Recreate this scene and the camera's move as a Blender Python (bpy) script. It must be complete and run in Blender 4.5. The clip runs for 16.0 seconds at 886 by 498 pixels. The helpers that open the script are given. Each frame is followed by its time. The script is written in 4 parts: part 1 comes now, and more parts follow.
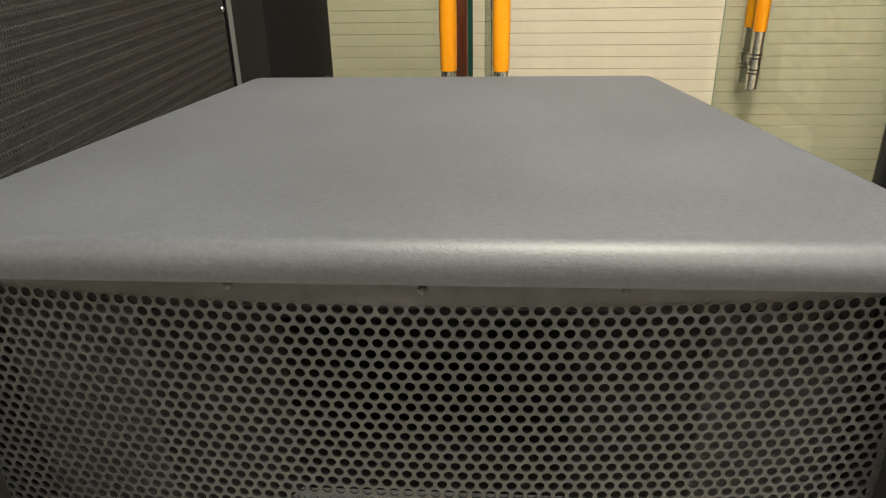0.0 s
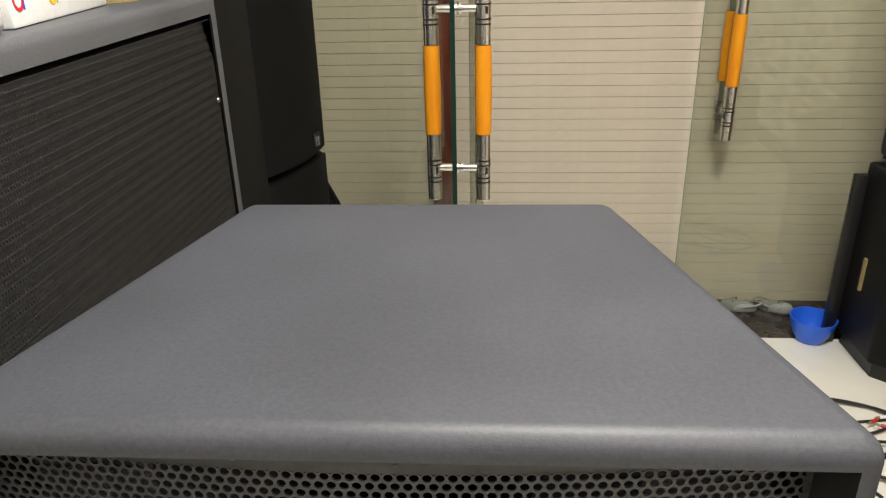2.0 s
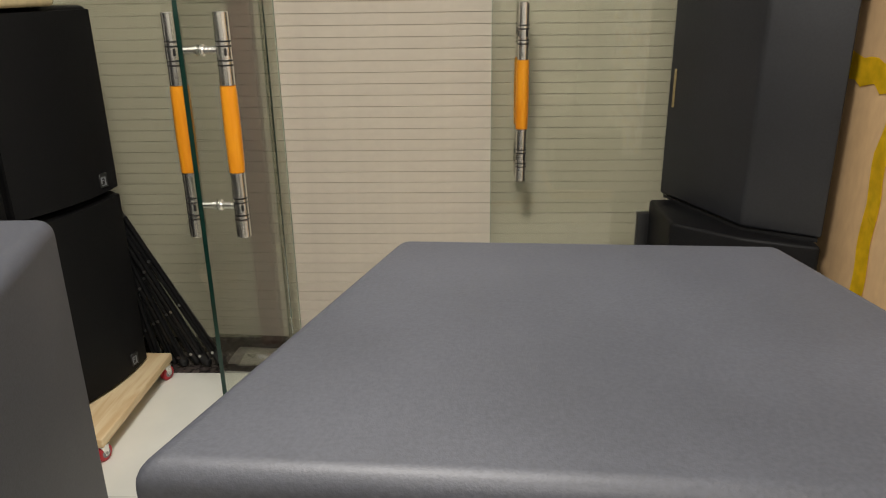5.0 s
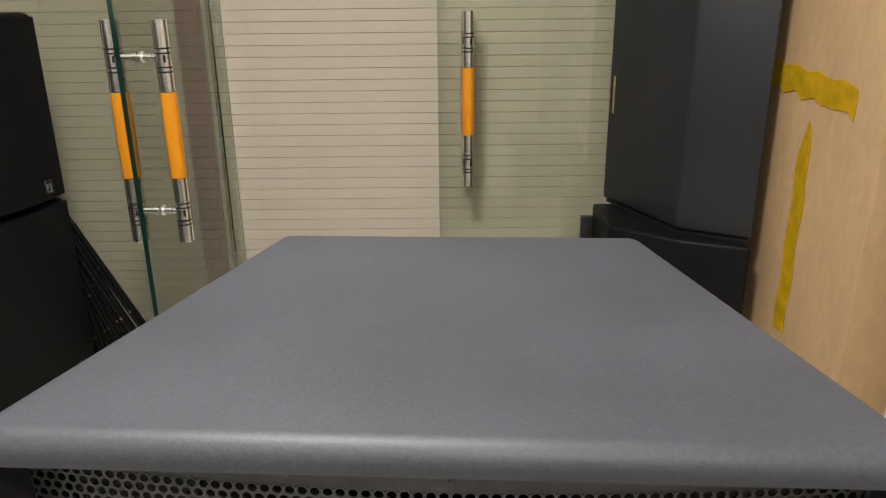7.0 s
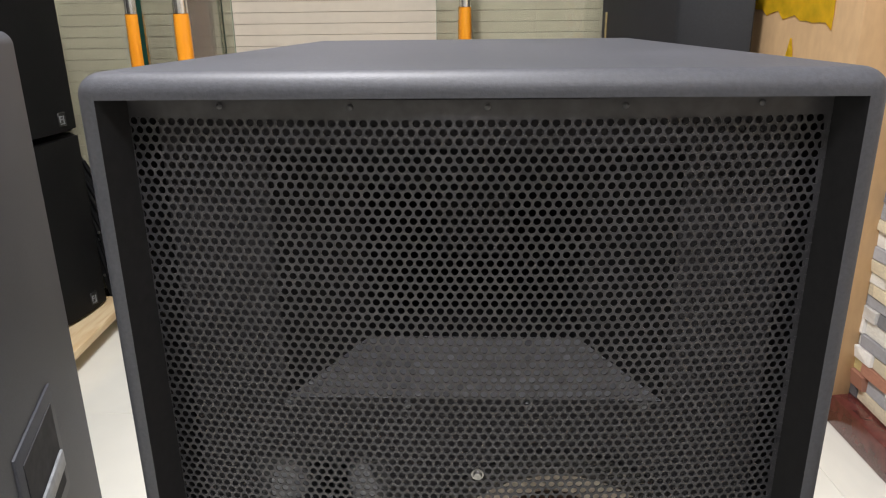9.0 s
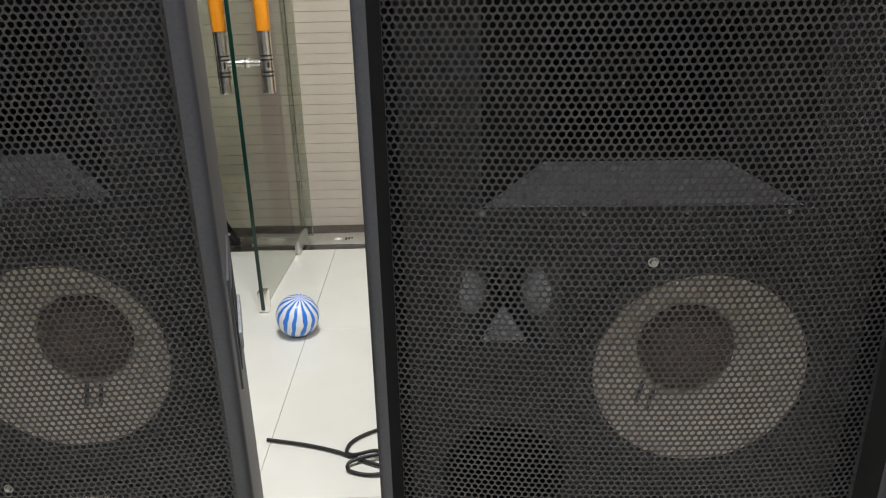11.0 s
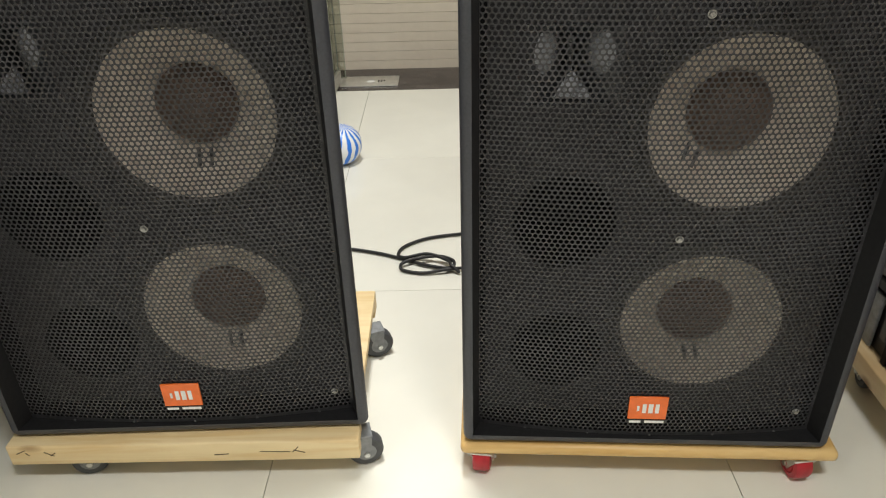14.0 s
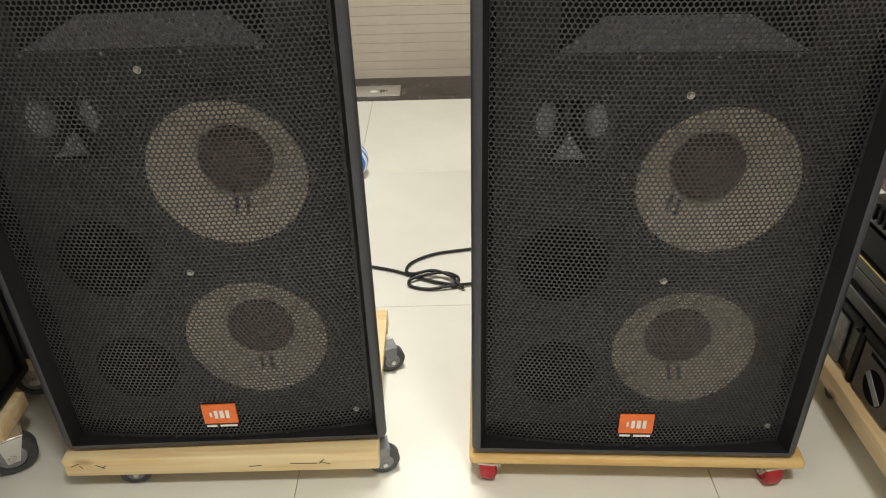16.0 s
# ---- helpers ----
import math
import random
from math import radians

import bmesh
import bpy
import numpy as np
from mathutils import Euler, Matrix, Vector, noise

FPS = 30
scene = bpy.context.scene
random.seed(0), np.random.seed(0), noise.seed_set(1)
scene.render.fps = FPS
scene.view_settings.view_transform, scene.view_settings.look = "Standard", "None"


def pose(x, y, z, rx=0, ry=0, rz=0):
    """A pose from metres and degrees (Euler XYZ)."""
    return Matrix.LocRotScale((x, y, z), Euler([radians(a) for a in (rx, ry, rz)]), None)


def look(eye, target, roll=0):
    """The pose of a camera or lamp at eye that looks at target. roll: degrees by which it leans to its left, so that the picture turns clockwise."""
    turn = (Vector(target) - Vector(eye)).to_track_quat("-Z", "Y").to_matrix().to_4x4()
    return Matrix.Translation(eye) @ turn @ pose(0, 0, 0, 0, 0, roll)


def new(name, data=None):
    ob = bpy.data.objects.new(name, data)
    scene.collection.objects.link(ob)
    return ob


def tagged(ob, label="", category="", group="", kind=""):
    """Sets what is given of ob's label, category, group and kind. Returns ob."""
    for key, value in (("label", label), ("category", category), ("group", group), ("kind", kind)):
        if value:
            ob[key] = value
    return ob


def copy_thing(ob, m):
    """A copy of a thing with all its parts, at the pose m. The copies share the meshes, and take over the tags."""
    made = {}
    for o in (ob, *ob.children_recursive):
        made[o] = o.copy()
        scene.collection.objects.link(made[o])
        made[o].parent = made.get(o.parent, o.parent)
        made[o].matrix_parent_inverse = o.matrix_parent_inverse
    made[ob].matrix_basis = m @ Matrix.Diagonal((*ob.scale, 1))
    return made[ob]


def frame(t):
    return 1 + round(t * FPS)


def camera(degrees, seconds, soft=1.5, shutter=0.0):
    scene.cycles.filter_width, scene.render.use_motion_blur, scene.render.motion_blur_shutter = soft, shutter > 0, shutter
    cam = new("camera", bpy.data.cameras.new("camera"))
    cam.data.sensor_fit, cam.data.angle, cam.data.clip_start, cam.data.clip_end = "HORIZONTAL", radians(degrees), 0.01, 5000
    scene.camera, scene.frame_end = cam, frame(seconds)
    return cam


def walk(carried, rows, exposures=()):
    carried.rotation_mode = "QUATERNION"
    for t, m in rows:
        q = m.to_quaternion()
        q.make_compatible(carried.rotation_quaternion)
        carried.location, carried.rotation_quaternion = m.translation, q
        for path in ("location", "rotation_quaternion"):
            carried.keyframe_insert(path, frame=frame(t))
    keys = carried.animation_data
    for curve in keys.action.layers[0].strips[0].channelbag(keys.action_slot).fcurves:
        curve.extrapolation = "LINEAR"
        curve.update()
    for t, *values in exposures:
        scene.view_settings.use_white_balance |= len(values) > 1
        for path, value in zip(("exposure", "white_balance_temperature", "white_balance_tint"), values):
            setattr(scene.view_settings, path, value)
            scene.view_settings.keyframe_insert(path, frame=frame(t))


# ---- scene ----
cam = camera(62.3, 16.0, soft=1.15)

PATH = [
    (0, (-0.42, -0.298, 1.27), (-0.597, 1.503, 0.42), -1.3),
    (0.5, (-0.417, -0.309, 1.302), (-0.588, 1.484, 0.431), -1.3),
    (1, (-0.413, -0.31, 1.334), (-0.579, 1.485, 0.468), -1.4),
    (1.5, (-0.406, -0.318, 1.369), (-0.569, 1.489, 0.527), -1.4),
    (2, (-0.4, -0.327, 1.393), (-0.555, 1.497, 0.588), -1.4),
    (2.5, (-0.377, -0.348, 1.407), (-0.532, 1.494, 0.644), -1.4),
    (3, (-0.242, -0.345, 1.391), (-0.374, 1.515, 0.667), -1.2),
    (3.5, (-0.1, -0.359, 1.374), (-0.213, 1.509, 0.67), -1.1),
    (4, (-0.001, -0.357, 1.356), (-0.102, 1.516, 0.665), -1.0),
    (4.5, (0.095, -0.326, 1.347), (0.016, 1.551, 0.663), -0.8),
    (5, (0.174, -0.337, 1.356), (0.111, 1.544, 0.677), -0.8),
    (7.3, (0.286, -0.38, 1.348), (0.282, 1.511, 0.699), -0.6),
    (7.5, (0.288, -0.385, 1.331), (0.285, 1.508, 0.685), -0.6),
    (8, (0.292, -0.426, 1.256), (0.301, 1.467, 0.61), -0.7),
    (8.5, (0.276, -0.48, 1.189), (0.294, 1.411, 0.538), -0.6),
    (9, (0.246, -0.545, 1.154), (0.267, 1.346, 0.501), -0.7),
    (9.2, (0.223, -0.594, 1.144), (0.249, 1.295, 0.488), -0.7),
    (11.3, (0.034, -0.732, 1.032), (0.046, 1.127, 0.294), -1.4),
    (11.5, (0.018, -0.762, 1.023), (0.028, 1.09, 0.267), -1.4),
    (12, (-0.005, -0.823, 1.014), (-0.005, 1.005, 0.202), -1.4),
    (12.5, (-0.023, -0.854, 0.997), (-0.031, 0.946, 0.126), -1.5),
    (13, (-0.034, -0.87, 0.969), (-0.048, 0.902, 0.041), -1.5),
    (13.5, (-0.032, -0.872, 0.958), (-0.049, 0.875, -0.016), -1.6),
    (14, (-0.032, -0.882, 0.966), (-0.052, 0.841, -0.049), -1.6),
    (14.5, (-0.04, -0.899, 0.994), (-0.057, 0.808, -0.049), -1.6),
    (15, (-0.053, -0.929, 1.04), (-0.07, 0.77, -0.014), -1.7),
    (15.5, (-0.061, -0.949, 1.087), (-0.073, 0.748, 0.028), -1.6),
    (16, (-0.057, -0.952, 1.114), (-0.063, 0.747, 0.059), -1.6),
]
walk(cam, [(t, look(eye, target, roll)) for t, eye, target, roll in PATH], exposures=[
    (0, 0.78, 7150, 3), (0.5, 0.7, 6950, 6), (1, 0.58, 6850, 10), (2, 0.38, 6700, 10), (3, 0.15, 6500, 10), (4, 0.05, 6550, 11), (5, 0.08, 6550, 11), (7.5, 0.18, 6400, 12),
    (8.5, 0.42, 6150, 14), (9.2, 0.48, 6100, 14), (11.5, 0.17, 5950, 10), (12.5, 0.23, 5900, 9), (13.5, 0.25, 6200, 8), (14.5, 0.25, 6450, 8), (16, 0.25, 6550, 8)])

# ---- light ----
world = bpy.data.worlds.new("room_world")
world.use_nodes = True
world.node_tree.nodes["Background"].inputs[0].default_value = (1, 0.97, 0.92, 1)
world.node_tree.nodes["Background"].inputs[1].default_value = 0.05
scene.world = world


def overhead_lamp(x, y, sx, sy, watts, z=2.74):
    lamp = bpy.data.lights.new("overhead_area_light", "AREA")
    lamp.shape, lamp.size, lamp.size_y, lamp.energy = "RECTANGLE", sx, sy, watts
    lamp.color = (1.0, 0.965, 0.915)
    ob = new("overhead_area_light", lamp)
    ob.matrix_world = pose(x, y, z)
    return ob


overhead_lamp(-0.10, 0.27, 0.35, 0.35, 54)
overhead_lamp(0.42, -1.15, 0.5, 0.25, 28)
# added fill without a known source, lifts the floor on the left
overhead_lamp(-1.35, -1.2, 0.3, 0.3, 8)


# ---- materials ----
def mat(name, base, rough=0.5, metal=0.0, grain=0.0, scale=60.0, bump=0.0, bump_scale=200.0, big=0.0, big_scale=4.0, spec=0.5, rnd=0.0, stretch=(1, 1, 1)):
    m = bpy.data.materials.new(name)
    m.use_nodes = True
    nt = m.node_tree
    b = nt.nodes["Principled BSDF"]
    b.inputs["Roughness"].default_value, b.inputs["Metallic"].default_value = rough, metal
    b.inputs["Specular IOR Level"].default_value = spec
    b.inputs["Base Color"].default_value = (*base, 1)
    co = nt.nodes.new("ShaderNodeTexCoord")
    mp = nt.nodes.new("ShaderNodeMapping")
    mp.inputs["Scale"].default_value = stretch
    nt.links.new(co.outputs["Object"], mp.inputs[0])
    col = None

    def vary(amount, sc, prev, detail):
        n = nt.nodes.new("ShaderNodeTexNoise")
        n.inputs["Scale"].default_value, n.inputs["Detail"].default_value = sc, detail
        nt.links.new(mp.outputs[0], n.inputs["Vector"])
        r = nt.nodes.new("ShaderNodeMapRange")
        r.inputs[1].default_value, r.inputs[2].default_value = 0.3, 0.7
        r.inputs[3].default_value, r.inputs[4].default_value = 1 - amount, 1 + amount
        nt.links.new(n.outputs[0], r.inputs[0])
        mul = nt.nodes.new("ShaderNodeVectorMath")
        mul.operation = "SCALE"
        if prev is None:
            mul.inputs[0].default_value = base
        else:
            nt.links.new(prev, mul.inputs[0])
        nt.links.new(r.outputs[0], mul.inputs["Scale"])
        return mul.outputs[0]

    if grain:
        col = vary(grain, scale, col, 4)
    if big:
        col = vary(big, big_scale, col, 3)
    if rnd:
        info = nt.nodes.new("ShaderNodeObjectInfo")
        r = nt.nodes.new("ShaderNodeMapRange")
        r.inputs[3].default_value, r.inputs[4].default_value = 1 - rnd, 1 + rnd
        nt.links.new(info.outputs["Random"], r.inputs[0])
        mul = nt.nodes.new("ShaderNodeVectorMath")
        mul.operation = "SCALE"
        mul.inputs[0].default_value = base
        if col is not None:
            nt.links.new(col, mul.inputs[0])
        nt.links.new(r.outputs[0], mul.inputs["Scale"])
        col = mul.outputs[0]
    if col is not None:
        nt.links.new(col, b.inputs["Base Color"])
    if bump:
        n = nt.nodes.new("ShaderNodeTexNoise")
        n.inputs["Scale"].default_value, n.inputs["Detail"].default_value = bump_scale, 3
        nt.links.new(mp.outputs[0], n.inputs["Vector"])
        bp = nt.nodes.new("ShaderNodeBump")
        bp.inputs["Strength"].default_value, bp.inputs["Distance"].default_value = bump, 0.002
        nt.links.new(n.outputs[0], bp.inputs["Height"])
        nt.links.new(bp.outputs[0], b.inputs["Normal"])
    return m


def wood(name, base, dark, rough=0.55, along="x", knots=True):
    m = mat(name, base, rough, bump=0.15, bump_scale=90)
    nt = m.node_tree
    b = nt.nodes["Principled BSDF"]
    co = nt.nodes.new("ShaderNodeTexCoord")
    mp = nt.nodes.new("ShaderNodeMapping")
    mp.inputs["Scale"].default_value = (1.2, 14, 14) if along == "x" else (14, 1.2, 14) if along == "y" else (14, 14, 1.2)
    nt.links.new(co.outputs["Object"], mp.inputs[0])
    n = nt.nodes.new("ShaderNodeTexNoise")
    n.inputs["Scale"].default_value, n.inputs["Detail"].default_value, n.inputs["Distortion"].default_value = 3.0, 6, 0.8
    nt.links.new(mp.outputs[0], n.inputs["Vector"])
    ramp = nt.nodes.new("ShaderNodeValToRGB")
    ramp.color_ramp.elements[0].position, ramp.color_ramp.elements[1].position = 0.36, 0.62
    ramp.color_ramp.elements[0].color, ramp.color_ramp.elements[1].color = (*dark, 1), (*base, 1)
    nt.links.new(n.outputs[0], ramp.inputs[0])
    out = ramp.outputs[0]
    if knots:
        v = nt.nodes.new("ShaderNodeTexVoronoi")
        v.inputs["Scale"].default_value = 1.0
        mk = nt.nodes.new("ShaderNodeMapping")
        mk.inputs["Scale"].default_value = (4, 9, 9) if along == "x" else (9, 5, 9)
        nt.links.new(co.outputs["Object"], mk.inputs[0])
        nt.links.new(mk.outputs[0], v.inputs["Vector"])
        kr = nt.nodes.new("ShaderNodeMapRange")
        kr.inputs[1].default_value, kr.inputs[2].default_value = 0.05, 0.12
        nt.links.new(v.outputs["Distance"], kr.inputs[0])
        mx = nt.nodes.new("ShaderNodeMix")
        mx.data_type = "RGBA"
        mx.inputs[6].default_value = (dark[0] * 0.45, dark[1] * 0.35, dark[2] * 0.3, 1)
        nt.links.new(kr.outputs[0], mx.inputs[0])
        nt.links.new(out, mx.inputs[7])
        out = mx.outputs[2]
    nt.links.new(out, b.inputs["Base Color"])
    return m


def glass_mat(name, tint, rough=0.0):
    m = bpy.data.materials.new(name)
    m.use_nodes = True
    b = m.node_tree.nodes["Principled BSDF"]
    b.inputs["Base Color"].default_value = (*tint, 1)
    b.inputs["Roughness"].default_value, b.inputs["IOR"].default_value = rough, 1.45
    b.inputs["Transmission Weight"].default_value = 1.0
    return m


M_CAB = mat("textured_black_paint", (0.043, 0.0455, 0.055), 0.52, grain=0.15, scale=300, bump=0.10, bump_scale=600, big=0.14, big_scale=5)
M_CABD = mat("matt_black_paint", (0.006, 0.006, 0.0065), 0.48, grain=0.3, scale=200, bump=0.2, bump_scale=500, big=0.2, big_scale=6, spec=0.16)
M_GREYFR = mat("grey_textured_paint", (0.085, 0.088, 0.095), 0.5, grain=0.12, scale=240, bump=0.2, bump_scale=420, big=0.12)
M_GRILLE = mat("black_powder_coated_steel", (0.0285, 0.0282, 0.0315), 0.42, metal=0.0, grain=0.3, scale=90, big=0.3, big_scale=7)
M_GRILLEF = mat("fine_black_steel_mesh", (0.007, 0.007, 0.0072), 0.6, grain=0.3, scale=300, bump=0.3, bump_scale=420, spec=0.16)
M_BAFFLE = mat("black_baffle", (0.042, 0.041, 0.044), 0.7, grain=0.3, scale=50, spec=0.2)
# cabinet lip; on horn walls and throat it paints in their shade
M_LIP_HORN_SHADE = mat("dark_lip_and_horn_shade", (0.012, 0.012, 0.013), 0.55, grain=0.2, scale=120, spec=0.25)
# shade inside ports and openings, put into a near-black colour
M_PORT = mat("opening_shade_black", (0.003, 0.003, 0.003), 0.8, grain=0.2, spec=0.1)
M_MESH = mat("open_black_mesh", (0.016, 0.0155, 0.015), 0.55, grain=0.2, scale=80, spec=0.3)
M_CONE = mat("grey_paper_cone", (0.70, 0.63, 0.555), 0.55, grain=0.12, scale=120, bump=0.2, bump_scale=160)
M_CAP = mat("brown_dust_cap", (0.12, 0.078, 0.058), 0.7, grain=0.2, scale=100)
M_SURR = mat("black_rubber_surround", (0.045, 0.042, 0.04), 0.6, grain=0.15, scale=80)
M_STACK = mat("blue_black_paint", (0.016, 0.017, 0.020), 0.5, grain=0.15, scale=160, bump=0.15, bump_scale=350, big=0.15, big_scale=5)
# light on the horn floor and wedge, put into the colour
M_HORN_LIT = mat("horn_lit_grey", (0.22, 0.225, 0.25), 0.38, grain=0.06, scale=20, bump=0.03, bump_scale=200)
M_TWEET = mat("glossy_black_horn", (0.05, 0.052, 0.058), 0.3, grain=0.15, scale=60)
# highlight on the horn's side walls, as a pale colour
M_FLARE_GLINT = mat("horn_highlight_grey", (0.34, 0.35, 0.38), 0.25, grain=0.1, scale=60)
M_SCREW = mat("dull_steel_screw", (0.30, 0.30, 0.29), 0.45, metal=1.0, grain=0.3, scale=300)
M_BRUSHED = mat("brushed_steel", (0.72, 0.72, 0.69), 0.42, metal=1.0, grain=0.08, scale=40, stretch=(1, 1, 14))
M_STEEL = mat("zinc_screw", (0.6, 0.6, 0.58), 0.35, metal=1.0, grain=0.2, scale=300)
M_CHROME = mat("polished_chrome", (0.93, 0.92, 0.89), 0.27, metal=1.0, grain=0.05, scale=40)
M_ORANGE = mat("orange_badge", (0.84, 0.17, 0.03), 0.4, grain=0.08, scale=80)
M_WHITE = mat("white_print", (0.8, 0.8, 0.78), 0.5, grain=0.05, scale=80)
M_BLACK = mat("black_plastic", (0.012, 0.012, 0.012), 0.4, grain=0.2, scale=60, bump=0.1)
M_PINE = wood("pine_board", (0.84, 0.68, 0.40), (0.74, 0.54, 0.27))
M_HONEY = wood("honey_board", (0.76, 0.53, 0.23), (0.66, 0.41, 0.14), rough=0.4)
M_PINEY = wood("pine_board_long", (0.78, 0.62, 0.38), (0.66, 0.46, 0.24), along="y")
M_HANDLE = wood("varnished_handle_wood", (0.78, 0.31, 0.015), (0.68, 0.23, 0.01), rough=0.28, along="z", knots=False)
M_CRACK = mat("dark_wood_crack", (0.07, 0.045, 0.025), 0.9, grain=0.3, scale=200)
M_TYRE = mat("grey_rubber_tyre", (0.06, 0.062, 0.066), 0.55, grain=0.2, scale=120)
M_PANEL = mat("dark_pressed_steel", (0.075, 0.072, 0.066), 0.5, grain=0.2, scale=80)
M_HUB = mat("grey_hub", (0.22, 0.23, 0.24), 0.4, grain=0.2, scale=90)
M_RED = mat("red_polyurethane", (0.42, 0.02, 0.03), 0.35, grain=0.15, scale=70)
M_TILE = mat("polished_cream_tile", (0.80, 0.79, 0.71), 0.09, grain=0.02, scale=9, big=0.03, big_scale=1.5, rnd=0.015)
M_GROUT = mat("grout", (0.60, 0.56, 0.48), 0.85, grain=0.2, scale=60)
M_GRANITE = mat("dark_granite", (0.045, 0.036, 0.033), 0.25, grain=0.75, scale=38, big=0.4, big_scale=9)
M_SHUT = mat("cream_shutter_paint", (0.53, 0.475, 0.39), 0.42, grain=0.03, scale=30, big=0.03, big_scale=2, rnd=0.02)
M_WALL = mat("cream_wall_paint", (0.70, 0.68, 0.62), 0.8, grain=0.03, scale=30, bump=0.1, bump_scale=90, big=0.04, big_scale=1.2)
M_CEIL = mat("white_ceiling_paint", (0.8, 0.8, 0.78), 0.9, grain=0.02, scale=20, big=0.02)
M_GLASS = glass_mat("clear_float_glass", (0.525, 0.548, 0.48))
M_GEDGE = mat("green_glass_edge", (0.006, 0.026, 0.019), 0.15, grain=0.2, scale=12)
M_GEDGE2 = mat("pale_glass_edge", (0.22, 0.26, 0.20), 0.2, grain=0.2, scale=12)
M_CARD = mat("brown_cardboard", (0.50, 0.33, 0.17), 0.8, grain=0.06, scale=50, bump=0.12, bump_scale=60, big=0.10, big_scale=5, stretch=(1, 1, 0.4))
M_TAPE = mat("yellow_packing_tape", (0.86, 0.58, 0.02), 0.18, grain=0.15, scale=25, bump=0.7, bump_scale=55)
M_BLUE = mat("blue_plastic", (0.02, 0.13, 0.72), 0.3, grain=0.05, scale=30)
M_CABLE = mat("black_cable_sheath", (0.015, 0.015, 0.016), 0.5, grain=0.2, scale=200)
M_BRASS = mat("brass_trim", (0.75, 0.52, 0.20), 0.35, metal=1.0, grain=0.15, scale=120)
M_GOLD = mat("gold_print", (0.26, 0.20, 0.09), 0.4, grain=0.2, scale=100)
M_POST = wood("red_brown_post", (0.13, 0.030, 0.016), (0.075, 0.017, 0.010), rough=0.35, along="z", knots=False)
M_ROSE = mat("dark_red_skirting", (0.11, 0.03, 0.025), 0.22, grain=0.3, scale=30)
M_MORTAR = mat("grey_mortar", (0.35, 0.33, 0.30), 0.9, grain=0.2, scale=60)


# ---- geometry helpers ----
def finish(bm, material, name, smooth=False):
    me = bpy.data.meshes.new(name)
    bm.to_mesh(me)
    bm.free()
    me.materials.append(material)
    if smooth:
        me.polygons.foreach_set("use_smooth", [True] * len(me.polygons))
        me.set_sharp_from_angle(angle=radians(38))
    return me


def part(name, bm, material, parent, label="", smooth=True):
    ob = new(name, finish(bm, material, name, smooth))
    ob.parent = parent
    if label:
        tagged(ob, label)
    return ob


def thing(name, m, label, category, group="", kind=""):
    ob = new(name)
    ob.empty_display_size = 0.05
    ob.matrix_world = m
    return tagged(ob, label, category, group, kind)


def solid(name, bm, material, label, category, m=None, kind="", smooth=True):
    ob = new(name, finish(bm, material, name, smooth))
    if m is not None:
        ob.matrix_world = m
    return tagged(ob, label, category, kind=kind)


def box(x0, x1, y0, y1, z0, z1, bevel=0.0, seg=2, bm=None):
    bm = bm or bmesh.new()
    vs = bmesh.ops.create_cube(bm, size=1)["verts"]
    for v in vs:
        v.co = Vector(((x0 + x1) / 2 + v.co.x * (x1 - x0), (y0 + y1) / 2 + v.co.y * (y1 - y0), (z0 + z1) / 2 + v.co.z * (z1 - z0)))
    if bevel:
        es = list({e for v in vs for e in v.link_edges})
        bmesh.ops.bevel(bm, geom=es, offset=bevel, segments=seg, affect="EDGES", profile=0.5)
    return bm


def prism(outline, z0, z1, bevel=0.0, seg=3):
    bm = bmesh.new()
    lo = [bm.verts.new((x, y, z0)) for x, y in outline]
    hi = [bm.verts.new((x, y, z1)) for x, y in outline]
    n = len(outline)
    bm.faces.new(lo[::-1])
    bm.faces.new(hi)
    for i in range(n):
        bm.faces.new((lo[i], lo[(i + 1) % n], hi[(i + 1) % n], hi[i]))
    bmesh.ops.recalc_face_normals(bm, faces=bm.faces)
    if bevel:
        bmesh.ops.bevel(bm, geom=list(bm.edges), offset=bevel, segments=seg, affect="EDGES", profile=0.5)
    return bm


def lathe(profile, seg=32, m=None, bm=None, caps=False):
    """Turns (radius, height) pairs round the z axis, then moves the result by m."""
    bm = bm or bmesh.new()
    m = m or Matrix()
    rings = []
    for r, h in profile:
        if r < 1e-6:
            rings.append([bm.verts.new(m @ Vector((0, 0, h)))])
        else:
            rings.append([bm.verts.new(m @ Vector((r * math.cos(2 * math.pi * i / seg), r * math.sin(2 * math.pi * i / seg), h))) for i in range(seg)])
    for a, b in zip(rings, rings[1:]):
        for i in range(seg):
            j = (i + 1) % seg
            if len(a) == 1 and len(b) == 1:
                continue
            if len(a) == 1:
                bm.faces.new((a[0], b[j], b[i]))
            elif len(b) == 1:
                bm.faces.new((a[i], a[j], b[0]))
            else:
                bm.faces.new((a[i], a[j], b[j], b[i]))
    if caps:
        for ring, flip in ((rings[0], True), (rings[-1], False)):
            if len(ring) > 2:
                bm.faces.new(ring[::-1] if flip else ring)
    return bm


FRONT = pose(0, 0, 0, 90)  # a lathe's +z then points to -y


def rod(a, b, r, seg=16, bevel=0.0, bm=None):
    a, b = Vector(a), Vector(b)
    m = Matrix.Translation(a) @ (b - a).to_track_quat("Z", "Y").to_matrix().to_4x4()
    h = (b - a).length
    prof = [(0, 0), (r - bevel, 0), (r, bevel), (r, h - bevel), (r - bevel, h), (0, h)] if bevel else [(0, 0), (r, 0), (r, h), (0, h)]
    return lathe(prof, seg, m, bm)


